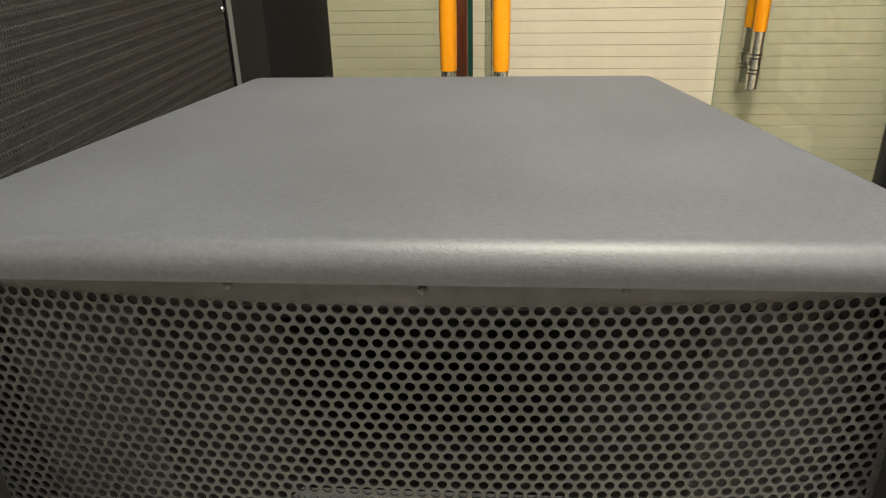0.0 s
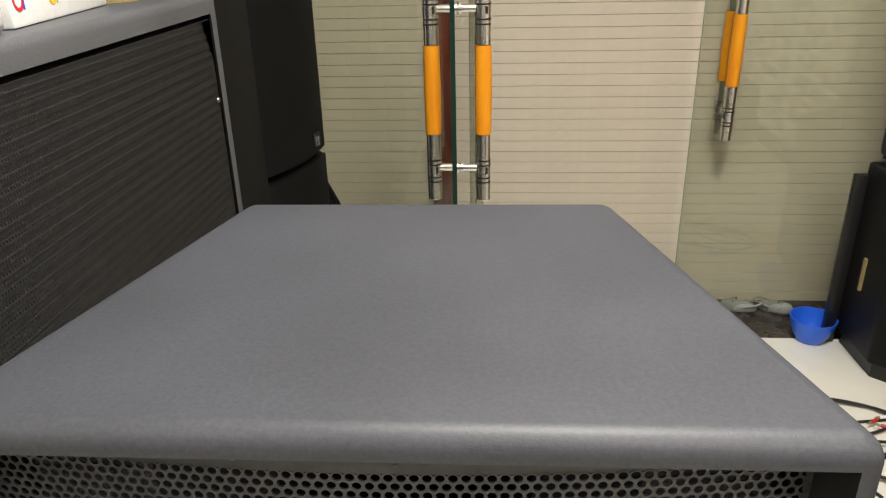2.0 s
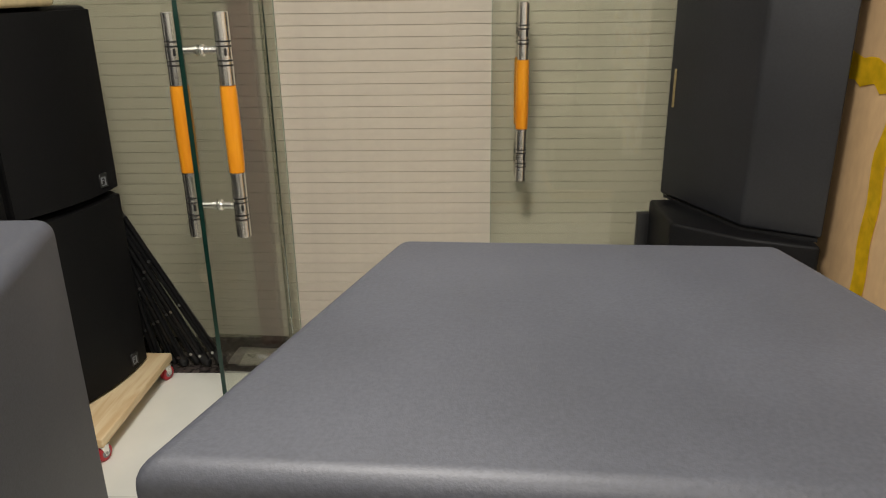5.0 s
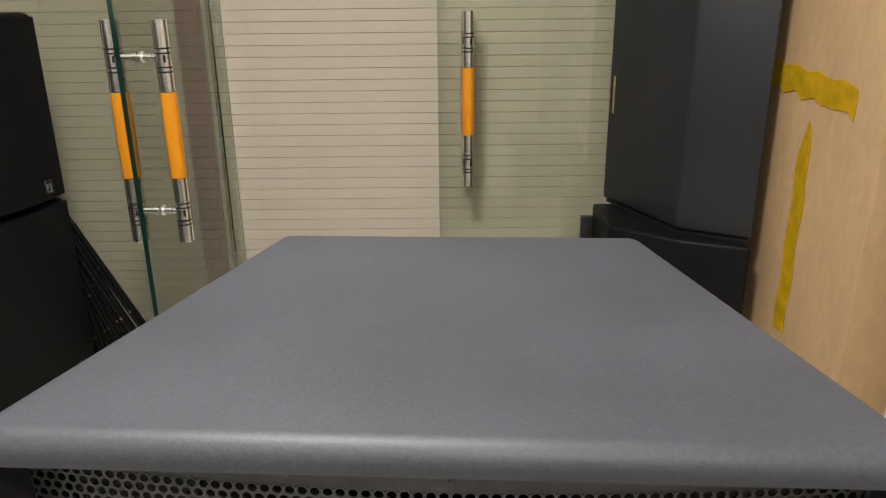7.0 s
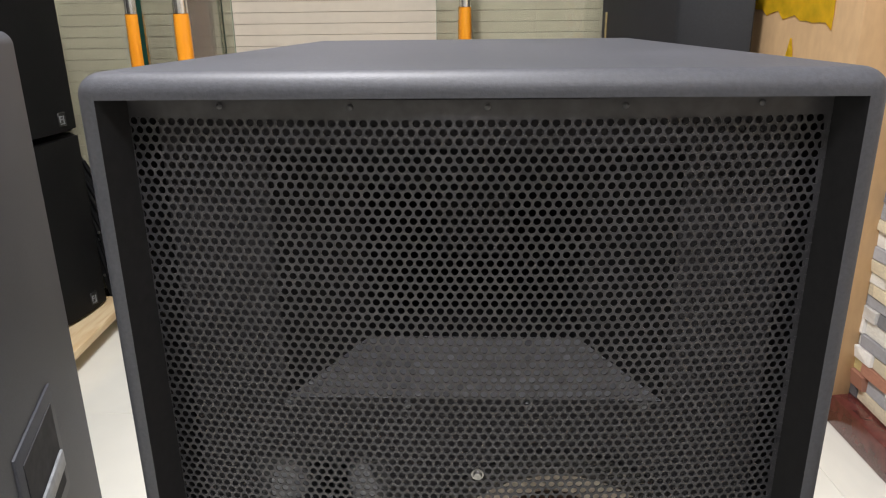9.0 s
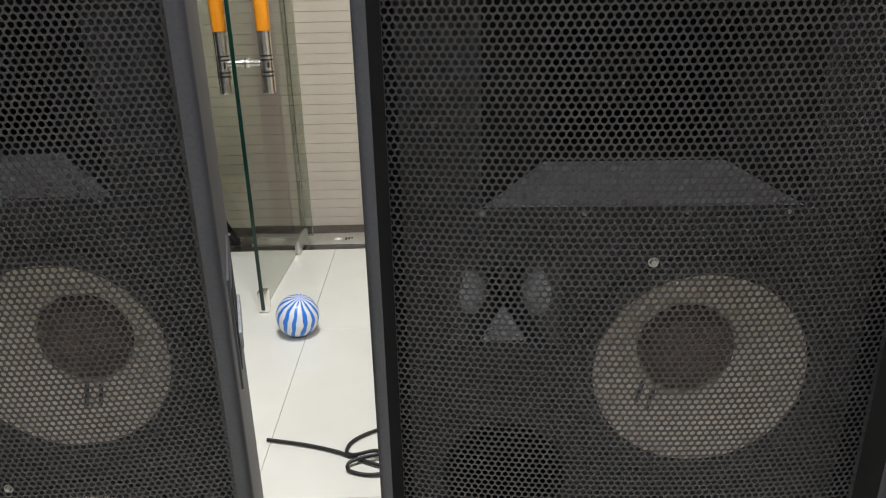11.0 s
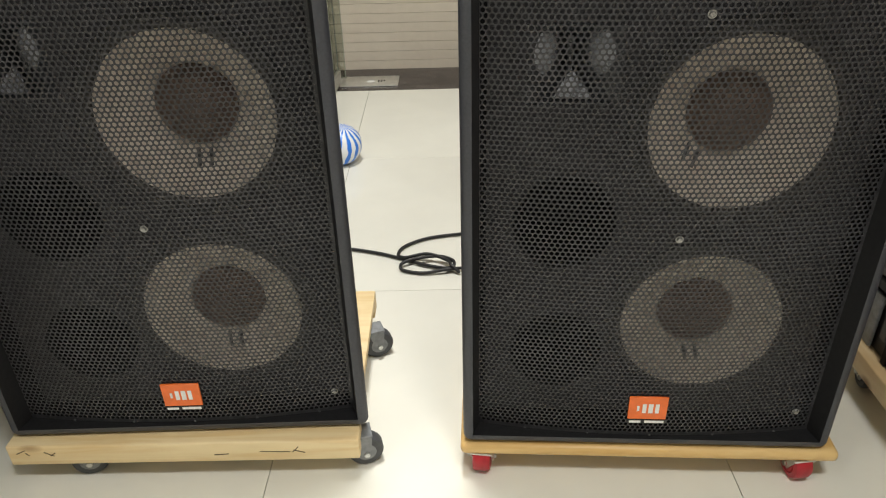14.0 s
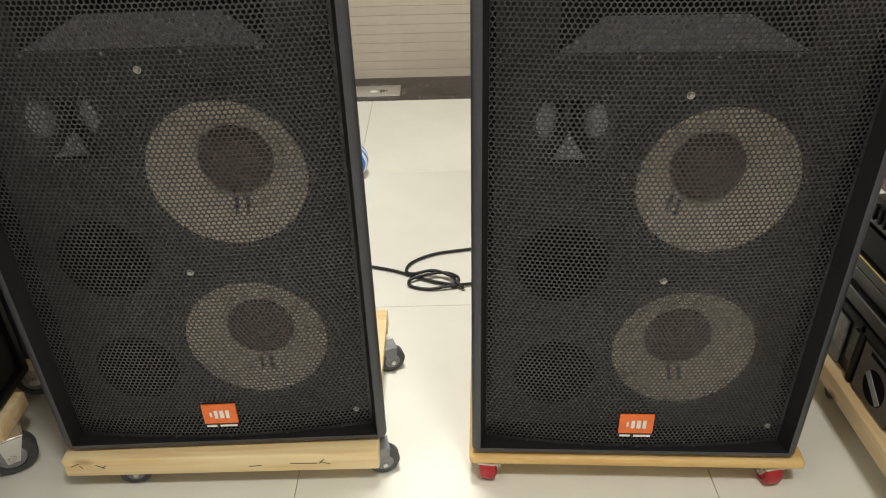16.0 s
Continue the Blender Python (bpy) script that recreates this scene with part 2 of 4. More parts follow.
def tube(points, r, seg=8, closed=False):
    """A bent cable through the points, smoothed."""
    pts = [Vector(p) for p in points]
    fine = []
    n = len(pts)
    for i in range(n - (0 if closed else 1)):
        p0, p1, p2, p3 = (pts[(i - 1) % n] if closed or i else pts[i]), pts[i], pts[(i + 1) % n], (pts[(i + 2) % n] if closed or i + 2 < n else pts[(i + 1) % n])
        for k in range(8):
            t = k / 8
            fine.append(0.5 * ((2 * p1) + (p2 - p0) * t + (2 * p0 - 5 * p1 + 4 * p2 - p3) * t * t + (3 * p1 - p0 - 3 * p2 + p3) * t ** 3))
    if not closed:
        fine.append(pts[-1])
    bm = bmesh.new()
    rings = []
    for i, p in enumerate(fine):
        d = (fine[min(i + 1, len(fine) - 1)] - fine[max(i - 1, 0)]).normalized()
        side = d.cross(Vector((0, 0, 1)))
        side = side.normalized() if side.length > 1e-3 else Vector((1, 0, 0))
        up = side.cross(d)
        rings.append([bm.verts.new(p + r * (math.cos(2 * math.pi * k / seg) * side + math.sin(2 * math.pi * k / seg) * up)) for k in range(seg)])
    for a, b in zip(rings, rings[1:]):
        for k in range(seg):
            bm.faces.new((a[k], a[(k + 1) % seg], b[(k + 1) % seg], b[k]))
    bm.faces.new(rings[0][::-1])
    bm.faces.new(rings[-1])
    return bm


def perforated(width, z0, z1, pitch, hole, bow, border, sides=12, thick=0.0012, rib=0.0, rib_pitch=0.0157):
    """A bowed steel sheet with rows of round holes; x across, front towards -y, y = 0 at the bow's crest."""
    half = width / 2
    row = pitch * 0.866
    verts, faces, index = [], [], {}

    def y_of(x, z):
        return bow * (x / half) ** 2 + rib * math.sin(2 * math.pi * z / rib_pitch)

    def vert(x, z, d=0.0):
        key = (round(x, 5), round(z, 5), d)
        if key not in index:
            index[key] = len(verts)
            verts.append((x, y_of(x, z) + d, z))
        return index[key]

    ang = [2 * math.pi * k / sides + math.pi / 6 * (0 if sides == 12 else 1) for k in range(sides)]
    r_out = pitch / math.sqrt(3)
    rows = int((z1 - z0 - 2 * border) / row)
    cols = int((width - 2 * border) / pitch)
    for j in range(rows):
        z = z0 + border + row * (j + 0.5)
        for i in range(cols):
            x = -half + border + pitch * (i + 0.5 + (0.25 if j % 2 else -0.25))
            outer, inner, deep = [], [], []
            for a in ang:
                k = round((a - math.pi / 6) / (math.pi / 3), 3)
                ro = r_out if abs(k - round(k)) < 0.01 else r_out * 0.866
                outer.append(vert(x + ro * math.cos(a), z + ro * math.sin(a)))
                inner.append(vert(x + hole / 2 * math.cos(a), z + hole / 2 * math.sin(a)))
                if thick:
                    deep.append(vert(x + hole / 2 * math.cos(a), z + hole / 2 * math.sin(a), thick))
            for k in range(sides):
                l = (k + 1) % sides
                faces.append((outer[k], outer[l], inner[l], inner[k]))
                if thick:
                    faces.append((inner[k], inner[l], deep[l], deep[k]))
    # plain border strips, a hair behind the sheet
    zs = [z0, z0 + border + pitch * 0.1, z0 + border + rows * row - pitch * 0.1, z1]
    n = 24
    for za, zb in ((zs[0], zs[1]), (zs[2], zs[3])):
        for k in range(n):
            xa, xb = -half + width * k / n, -half + width * (k + 1) / n
            faces.append((vert(xa, za, 0.0004), vert(xb, za, 0.0004), vert(xb, zb, 0.0004), vert(xa, zb, 0.0004)))
    for xa, xb in ((-half, -half + border + pitch * 0.35), (half - border - pitch * 0.9, half)):
        faces.append((vert(xa, z0, 0.0005), vert(xb, z0, 0.0005), vert(xb, z1, 0.0005), vert(xa, z1, 0.0005)))
    me = bpy.data.meshes.new("grille")
    me.from_pydata(verts, [], faces)
    me.update()
    return me


def plate_with_holes(x0, x1, z0, z1, y, loops):
    bm = bmesh.new()
    edges = []
    for loop in [[(x0, z0), (x1, z0), (x1, z1), (x0, z1)]] + loops:
        vs = [bm.verts.new((x, y, z)) for x, z in loop]
        edges += [bm.edges.new((vs[i], vs[(i + 1) % len(vs)])) for i in range(len(vs))]
    bmesh.ops.triangle_fill(bm, edges=edges, use_beauty=True)
    bmesh.ops.recalc_face_normals(bm, faces=bm.faces)
    if bm.faces and sum(f.normal.y for f in bm.faces) > 0:
        bmesh.ops.reverse_faces(bm, faces=bm.faces)
    return bm


def circle(cx, cz, r, n=40):
    return [(cx + r * math.cos(2 * math.pi * i / n), cz + r * math.sin(2 * math.pi * i / n)) for i in range(n)]


def hollow_cabinet(outline, z0, z1, lip, depth, bevel, seg=4, taper=1.0):
    """A bevelled cabinet whose front (towards -y) is set in behind a lip; the outline begins with the two front corners."""
    bm = prism(outline, z0, z1, bevel, seg)
    face = max((f for f in bm.faces if f.normal.y < -0.99), key=lambda f: f.calc_area())
    bmesh.ops.inset_region(bm, faces=[face], thickness=lip)
    out = bmesh.ops.extrude_face_region(bm, geom=[face])
    bmesh.ops.translate(bm, verts=[g for g in out["geom"] if isinstance(g, bmesh.types.BMVert)], vec=(0, depth, 0))
    for g in out["geom"]:
        if isinstance(g, bmesh.types.BMVert):
            g.co.x *= taper
    for v in [g for g in out["geom"] if isinstance(g, bmesh.types.BMVert)]:
        for f in v.link_faces:
            f.material_index = 1
    back = [g for g in out["geom"] if isinstance(g, bmesh.types.BMFace)]
    bmesh.ops.delete(bm, geom=back + ([face] if face.is_valid else []), context="FACES_ONLY")
    return bm


# ---- the room ----
X0, X1, Y0, Y1, ZC = -2.3, 1.42, -3.6, 2.06, 2.8
floor_base = solid("floor", box(X0 - 0.2, X1 + 0.2, Y0 - 0.2, 2.5, -0.12, -0.009), M_GROUT, "grout bed under polished cream floor tiles", "floor", kind="structure")
bm = box(X0, X1, Y1, 2.46, -0.0088, 0.0, 0.0008, 1)
threshold = solid("threshold", bm, M_GRANITE, "dark polished granite threshold under the glass doors", "threshold", kind="structure")
solid("wall_west", box(X0 - 0.12, X0, Y0, 2.46, -0.009, ZC), M_WALL, "plain cream painted wall", "wall", kind="structure")
solid("wall_south", box(X0 - 0.12, X1 + 0.12, Y0 - 0.12, Y0, -0.009, ZC), M_WALL, "plain cream painted wall", "wall", kind="structure")
solid("wall_north", box(X0 - 0.12, X1 + 0.12, 2.46, 2.58, -0.009, ZC), M_WALL, "plain cream painted wall behind the shutter", "wall", kind="structure")
wall_e = solid("wall_east", box(X1, X1 + 0.12, Y0, 2.46, -0.009, ZC), M_MORTAR, "wall clad in multicoloured split-stone strips", "wall", kind="structure")
solid("ceiling", box(X0 - 0.12, X1 + 0.12, Y0 - 0.12, 2.58, ZC, ZC + 0.1), M_CEIL, "plain white ceiling", "ceiling", kind="structure")
solid("skirting_east", box(X1 - 0.07, X1 - 0.0, Y0, 2.05, 0.0005, 0.085, 0.004), M_ROSE, "dark red polished skirting ledge along the stone wall", "skirting", kind="structure")


# ---- the big two-way cabinets ----
CW, CH, CD = 0.588, 1.016, 0.405
CZ = -0.010  # underside of the cabinet below its own origin


def woofer(parent, u, z, y, turn, deep=1.0):
    m = Matrix.Translation((u, y, z)) @ FRONT @ Matrix.Diagonal((0.93, 0.93, deep, 1))
    w = part("woofer", lathe([(0.158, -0.004), (0.158, 0.004), (0.150, 0.006), (0.143, 0.004), (0.143, -0.01)], 48, m), M_BLACK, parent, "black woofer frame ring")
    part("surround", lathe([(0.144, 0.001)] + [(0.1375 + 0.0065 * math.cos(a), 0.001 + 0.006 * math.sin(a)) for a in [math.pi * k / 8 for k in range(9)]], 48, m), M_SURR, w)
    part("cone", lathe([(0.132, 0.0), (0.126, -0.004), (0.112, -0.018), (0.098, -0.031), (0.095, -0.0315), (0.093, -0.0345), (0.078, -0.047), (0.064, -0.058), (0.060, -0.061)], 48, m), M_CONE, w, "grey paper woofer cone")
    part("dust_cap", lathe([(0.063, -0.060), (0.0625, -0.054), (0.058, -0.050), (0.047, -0.040), (0.030, -0.031), (0.013, -0.028), (0, -0.0275)], 40, m), M_CAP, w, "brown domed dust cap")
    for dx in (-0.009, 0.009):
        ca, sa = math.cos(radians(turn)), math.sin(radians(turn))
        p, q = (dx, -0.066), (dx + 0.003, -0.088)
        ends = [(u + ca * e[0] - sa * e[1], y + d, z + sa * e[0] + ca * e[1]) for e, d in ((p, 0.052 * deep), (q, 0.034 * deep))]
        part("lead_wire", rod(ends[0], ends[1], 0.003, 8), M_BLACK, w)
    return w


GRILLES = []


def build_pa_cabinet(lead_turn, upper_screw):
    top = thing("loudspeaker", Matrix(), "tall black two-woofer loudspeaker with perforated steel grille on a wooden dolly", "loudspeaker", "pair of tall loudspeakers")
    hw, hb = CW / 2, 0.194
    outline = [(-hw, 0), (hw, 0), (hb, CD), (-hb, CD)]
    body = part("cabinet", hollow_cabinet(outline, CZ, CH, 0.004, 0.13, 0.0165, seg=6, taper=0.86), M_CAB, top, "black textured wooden cabinet with rounded edges")
    body.data.materials.append(M_LIP_HORN_SHADE)
    # inside: baffle with its openings
    yb = 0.062
    zz = -0.112
    inner = 0.276
    horn = [(-0.17, 0.830 + zz), (0.17, 0.830 + zz), (0.17, 1.06 + zz), (-0.17, 1.06 + zz)]
    sq = [(-0.206, 0.660 + zz), (-0.082, 0.660 + zz), (-0.082, 0.766 + zz), (-0.206, 0.766 + zz)]
    part("baffle", plate_with_holes(-0.266, 0.266, 0.014, CH - 0.026, yb, [circle(0.080, 0.629 + zz, 0.140), circle(0.075, 0.307 + zz, 0.140), circle(-0.144, 0.483 + zz, 0.068), circle(-0.144, 0.252 + zz, 0.066), horn, sq]), M_BAFFLE, top, "black baffle board", smooth=False)
    woofer(top, 0.080, 0.629 + zz, yb, lead_turn)
    woofer(top, 0.075, 0.307 + zz, yb, 0, 0.65)
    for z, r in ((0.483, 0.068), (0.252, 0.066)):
        part("port_tube", lathe([(r + 0.006, 0.003), (r, 0.004), (r - 0.004, 0), (r - 0.006, -0.11), (0, -0.11)], 40, Matrix.Translation((-0.144, yb, z + zz)) @ FRONT), M_PORT, top, "round bass port, near-black for the shade inside it")

    def funnel(rim, throat, depth, steps, power, closed=True):
        bm = bmesh.new()
        rings = []
        for s in range(steps + 1):
            t = s / steps
            k = t ** power
            rings.append([bm.verts.new((a[0] + (b[0] - a[0]) * k, yb + depth * t, a[1] + (b[1] - a[1]) * k)) for a, b in zip(rim, throat)])
        n = len(rim)
        for a, b in zip(rings, rings[1:]):
            for i in range(n):
                bm.faces.new((a[i], b[i], b[(i + 1) % n], a[(i + 1) % n]))
        if closed:
            bm.faces.new(rings[-1][::-1])
        return bm

    throat = [(-0.1, 0.866 + zz), (0.1, 0.866 + zz), (0.1, 1.02 + zz), (-0.1, 1.02 + zz)]
    # walls near-black, floor split off paler: light from above painted in
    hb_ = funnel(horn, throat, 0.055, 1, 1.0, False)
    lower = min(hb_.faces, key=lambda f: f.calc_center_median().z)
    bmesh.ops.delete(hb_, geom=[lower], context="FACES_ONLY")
    part("horn", hb_, M_LIP_HORN_SHADE, top, "wide treble horn, walls coloured dark for their shade", smooth=False)
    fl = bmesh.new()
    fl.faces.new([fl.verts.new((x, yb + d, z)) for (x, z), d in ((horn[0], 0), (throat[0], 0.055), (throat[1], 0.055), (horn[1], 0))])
    part("horn_floor", fl, M_HORN_LIT, top, "sloping horn floor, coloured paler for the light on it", smooth=False)
    deep = [(x * 0.35, yv) for x, yv in ((-0.115, 0.90 + zz), (0.115, 0.90 + zz), (0.115, 0.97 + zz), (-0.115, 0.97 + zz))]
    tb = funnel(throat, deep, 0.14, 4, 1.0)
    tb.transform(Matrix.Translation((0, 0.055, 0)))
    part("horn_throat", tb, M_LIP_HORN_SHADE, top, smooth=False)
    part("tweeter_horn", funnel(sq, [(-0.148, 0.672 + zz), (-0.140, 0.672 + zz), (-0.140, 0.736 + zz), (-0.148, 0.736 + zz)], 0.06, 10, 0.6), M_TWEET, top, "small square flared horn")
    # pale lobes painted in for the highlights on the side walls
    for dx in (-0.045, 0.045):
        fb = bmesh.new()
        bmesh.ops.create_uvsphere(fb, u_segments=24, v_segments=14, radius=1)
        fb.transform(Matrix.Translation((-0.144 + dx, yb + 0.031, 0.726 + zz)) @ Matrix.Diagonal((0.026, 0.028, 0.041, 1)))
        part("horn_flare", fb, M_FLARE_GLINT, top, "rounded pale lobe standing in for a highlight in the horn")
    # pale wedge paints in the light on the lower wall
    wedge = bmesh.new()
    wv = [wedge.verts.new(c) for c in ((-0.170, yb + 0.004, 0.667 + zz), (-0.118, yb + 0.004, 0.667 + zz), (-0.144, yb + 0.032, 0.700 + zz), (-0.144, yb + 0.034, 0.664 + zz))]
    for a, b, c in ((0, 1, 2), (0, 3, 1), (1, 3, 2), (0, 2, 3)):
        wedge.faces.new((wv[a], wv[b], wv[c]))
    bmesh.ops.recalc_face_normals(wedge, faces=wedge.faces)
    part("horn_wedge", wedge, M_HORN_LIT, top, "pale wedge standing in for the lit lower wall of the horn", smooth=False)
    # grille
    me = GRILLES[0] if GRILLES else perforated(2 * inner, CZ + 0.0168, CH - 0.0215, 0.00785, 0.0060, 0.024, 0.0085, thick=0.0013)
    if not GRILLES:
        me.materials.append(M_GRILLE)
        GRILLES.append(me)
    g = new("grille", me)
    g.parent = top
    g.location = (0, 0.009, 0)
    tagged(g, "bowed black perforated steel grille")
    for x, z in ((0.004, upper_screw + zz), (0.008, 0.486 + zz), (0.238, 0.162 + zz)):
        y = 0.009 + 0.024 * (x / inner) ** 2
        scr = part("grille_screw", lathe([(0, 0.003), (0.003, 0.003), (0.0035, 0.0018), (0.004, 0.0), (0.0055, 0.0), (0.0055, -0.0008)], 14, Matrix.Translation((x, y - 0.0006, z)) @ FRONT), M_SCREW, top, "bright grille screw")
    for x in (-0.17, -0.06, 0.05, 0.155):
        part("horn_screw", lathe([(0, 0.004), (0.003, 0.0035), (0.004, 0.001), (0.004, 0)], 10, Matrix.Translation((x, yb, 0.824 + zz)) @ FRONT), M_HUB, top)
    for x in (-0.19, -0.09, 0.01, 0.11, 0.21):
        part("edge_screw", lathe([(0, 0.0015), (0.0016, 0.001), (0.0024, 0)], 10, Matrix.Translation((x, 0.0078 + 0.024 * (x / inner) ** 2, 0.9895)) @ FRONT), M_TYRE, top)
        part("edge_screw", lathe([(0, 0.0015), (0.0016, 0.001), (0.0024, 0)], 10, Matrix.Translation((x, 0.0078 + 0.024 * (x / inner) ** 2, 0.0115)) @ FRONT), M_TYRE, top)
    # badge: orange plate with plain pale bars
    bz, by = 0.183 + zz, 0.006
    badge = part("badge", box(-0.030, 0.030, by - 0.002, by + 0.002, bz - 0.023, bz + 0.022, 0.0008, 1), M_ORANGE, top, "orange rectangular badge with pale bars")
    for x, w, h in ((-0.0155, 0.0035, 0.010), (-0.006, 0.006, 0.018), (0.004, 0.007, 0.018), (0.014, 0.006, 0.018)):
        part("print_bar", box(x - w / 2, x + w / 2, by - 0.0032, by - 0.002, bz - h / 2, bz + h / 2), M_WHITE, badge, smooth=False)
    strip = part("badge_strip", box(-0.030, 0.030, by - 0.002, by + 0.002, bz - 0.0315, bz - 0.0235), M_BLACK, top, smooth=False)
    for x, w in ((-0.018, 0.018), (0.012, 0.030)):
        part("print_bar", box(x - w / 2, x + w / 2, by - 0.003, by - 0.002, bz - 0.0295, bz - 0.0255), M_WHITE, strip, smooth=False)
    # pocket grips in both flanks
    for s in (-1, 1):
        flank = Vector((s * (hb - hw), CD, 0)).normalized()
        nrm = Vector((s * CD, hw - hb, 0)).normalized()
        mid = Vector((s * (hw + (hb - hw) * 0.40), CD * 0.40, 0.53))
        f = Matrix((( *flank, 0), (*(-nrm), 0), (0, 0, 1, 0), (0, 0, 0, 1))).transposed()
        f.translation = mid
        rim = box(-0.085, 0.085, -0.003, 0.004, -0.075, 0.075, 0.002, 2)
        rim.transform(f)
        grip = part("side_grip", rim, M_CAB, top, "recessed black hand grip")
        dark = box(-0.066, 0.066, -0.0042, 0.0, -0.056, 0.056)
        dark.transform(f)
        part("grip_pocket", dark, M_BAFFLE, grip, smooth=False)
        bar = box(-0.062, 0.062, -0.009, -0.0045, -0.03, -0.006, 0.002, 2)
        bar.transform(f)
        part("grip_bar", bar, M_HUB, grip)
    return top


POSE_A = pose(-0.473, 0.018, 0.098, 0, 0, 1.0) @ Matrix.Diagonal((1.025, 1, 1.006, 1))
POSE_B = pose(0.275, -0.016, 0.081, 0, 0, -3.2)
speaker_b = build_pa_cabinet(-40, 0.787)
speaker_a = build_pa_cabinet(0, 0.815)
speaker_a.matrix_world = POSE_A
speaker_b.matrix_world = POSE_B @ Matrix.Diagonal((1.008, 1, 1.007, 1))


# ---- dollies ----
def caster(parent, x, y, h, r, width, tyre, hub, fork, turn=0.0):
    """A swivel caster whose plate is at height h over the floor."""
    m = pose(x, y, 0, 0, 0, turn)

    def add(name, bm, material, under, label=""):
        bm.transform(m)
        return part(name, bm, material, under, label)

    c = add("caster", box(-0.55 * r, 0.6 * r, -0.018, 0.018, h - 0.004, h, 0.001, 1), fork, parent, "swivel caster")
    for s in (-1, 1):
        yf = s * (width / 2 + 0.004)
        fk = prism([(0.006 - r * 0.24, r * 0.76), (0.006 + r * 0.24, r * 0.76), (0.006 + r * 0.34, h - 0.012), (0.55 * r, h - 0.004), (-0.5 * r, h - 0.004)], yf - 0.0015, yf + 0.0015)
        fk.transform(Matrix(((1, 0, 0, 0), (0, 0, 1, 0), (0, 1, 0, 0), (0, 0, 0, 1))))
        bmesh.ops.recalc_face_normals(fk, faces=fk.faces)
        add("fork", fk, fork, c)
        add("axle_nut", rod((0.006, yf, r), (0.006, yf + s * 0.006, r), r * 0.17, 6), M_STEEL, c)
    side = Matrix.Translation((0.006, width / 2, r)) @ FRONT
    add("wheel", lathe([(0.0, -0.0), (r * 0.28, 0.0), (r * 0.3, 0.001), (r * 0.62, 0.001), (r * 0.64, -0.002), (r * 0.92, 0.0), (r, 0.004), (r, width - 0.004), (r * 0.92, width), (r * 0.64, width + 0.002), (r * 0.3, width - 0.001), (0, width)], 28, side), tyre, c)
    add("hub", lathe([(0, 0.006), (r * 0.16, 0.006), (r * 0.18, 0.0025), (r * 0.55, 0.002), (r * 0.58, 0), (r * 0.58, -width), (r * 0.55, -width - 0.002), (r * 0.18, -width - 0.0025), (r * 0.16, -width - 0.006), (0, -width - 0.006)], 24, Matrix.Translation((0.006, -width / 2, r)) @ FRONT), hub, c)
    return c


def dolly(m, x0, x1, y0, y1, top, thick, board, label, wheel, seg=3, round_=0.008, spots=None, turns=(20, -35, 70, 10)):
    d = thing("wooden_dolly", m, label, "dolly")
    part("board", box(x0, x1, y0, y1, top - thick, top, round_, seg), board, d)
    r, width, tyre, hub, fork = wheel
    for (x, y), turn in zip(spots or ((x0 + 0.06, y0 + 0.06), (x1 - 0.06, y0 + 0.06), (x0 + 0.06, y1 - 0.06), (x1 - 0.06, y1 - 0.06)), turns):
        caster(d, x, y, top - thick, r, width, tyre, hub, fork, turn)
    return d


a_dolly = thing("wooden_dolly", Matrix(), "knotty pale pine dolly with grey rubber casters", "dolly")
part("rail", box(-0.776, -0.190, -0.004, 0.045, 0.0445, 0.0875, 0.004, 3), M_PINE, a_dolly, "knotty pine front rail with cracks and nail marks")
part("board", box(-0.770, -0.196, 0.0455, 0.44, 0.0700, 0.0875, 0.003, 2), M_PINE, a_dolly)
part("rail", box(-0.770, -0.196, 0.395, 0.44, 0.0445, 0.0698, 0.003, 2), M_PINE, a_dolly)
for x, y, turn in ((-0.665, 0.026, 15), (-0.192, 0.036, 14), (-0.70, 0.35, 70), (-0.192, 0.33, 20)):
    caster(a_dolly, x, y, 0.0698, 0.0305, 0.024, M_TYRE, M_HUB, M_HUB, turn)
for x, z, w, turn in ((-0.752, 0.075, 0.017, -25), (-0.742, 0.070, 0.008, 50), (-0.706, 0.070, 0.018, 30), (-0.700, 0.069, 0.011, -35), (-0.330, 0.066, 0.05, 2), (-0.296, 0.070, 0.016, -50), (-0.290, 0.066, 0.02, 18), (-0.420, 0.062, 0.024, -4)):
    mark = box(-w / 2, w / 2, -0.0004, 0.0004, -0.0007, 0.0007)
    mark.transform(Matrix.Translation((x, -0.0042, z)) @ Matrix.Rotation(radians(turn), 4, "Y"))
    part("crack", mark, M_CRACK, a_dolly, smooth=False)
dolly(POSE_B @ pose(0, 0, -0.081), -0.298, 0.314, -0.004, 0.42, 0.0705, 0.022, M_HONEY, "varnished honey-coloured dolly board with red wheels", (0.0270, 0.028, M_RED, M_RED, M_BRUSHED), round_=0.009, spots=((-0.262, 0.014), (0.262, 0.014), (-0.24, 0.37), (0.25, 0.37)), turns=(85, 100, 60, 20))

# ---- the wide grey-edged cabinet standing along the side ----
LW, LH, LD, LZ = 0.763, 1.163, 0.62, 0.135
bass = thing("bass_cabinet", pose(-0.9, 0.6065, LZ, 0, 0, 90), "large bass loudspeaker with grey textured edges and fine black mesh grille", "loudspeaker")
part("cabinet", hollow_cabinet([(-LW / 2, 0), (LW / 2, 0), (LW / 2, LD), (-LW / 2, LD)], 0, LH, 0.028, 0.004, 0.013), M_GREYFR, bass, "grey textured cabinet shell").data.materials.append(M_CABD)
lin = LW / 2 - 0.0415
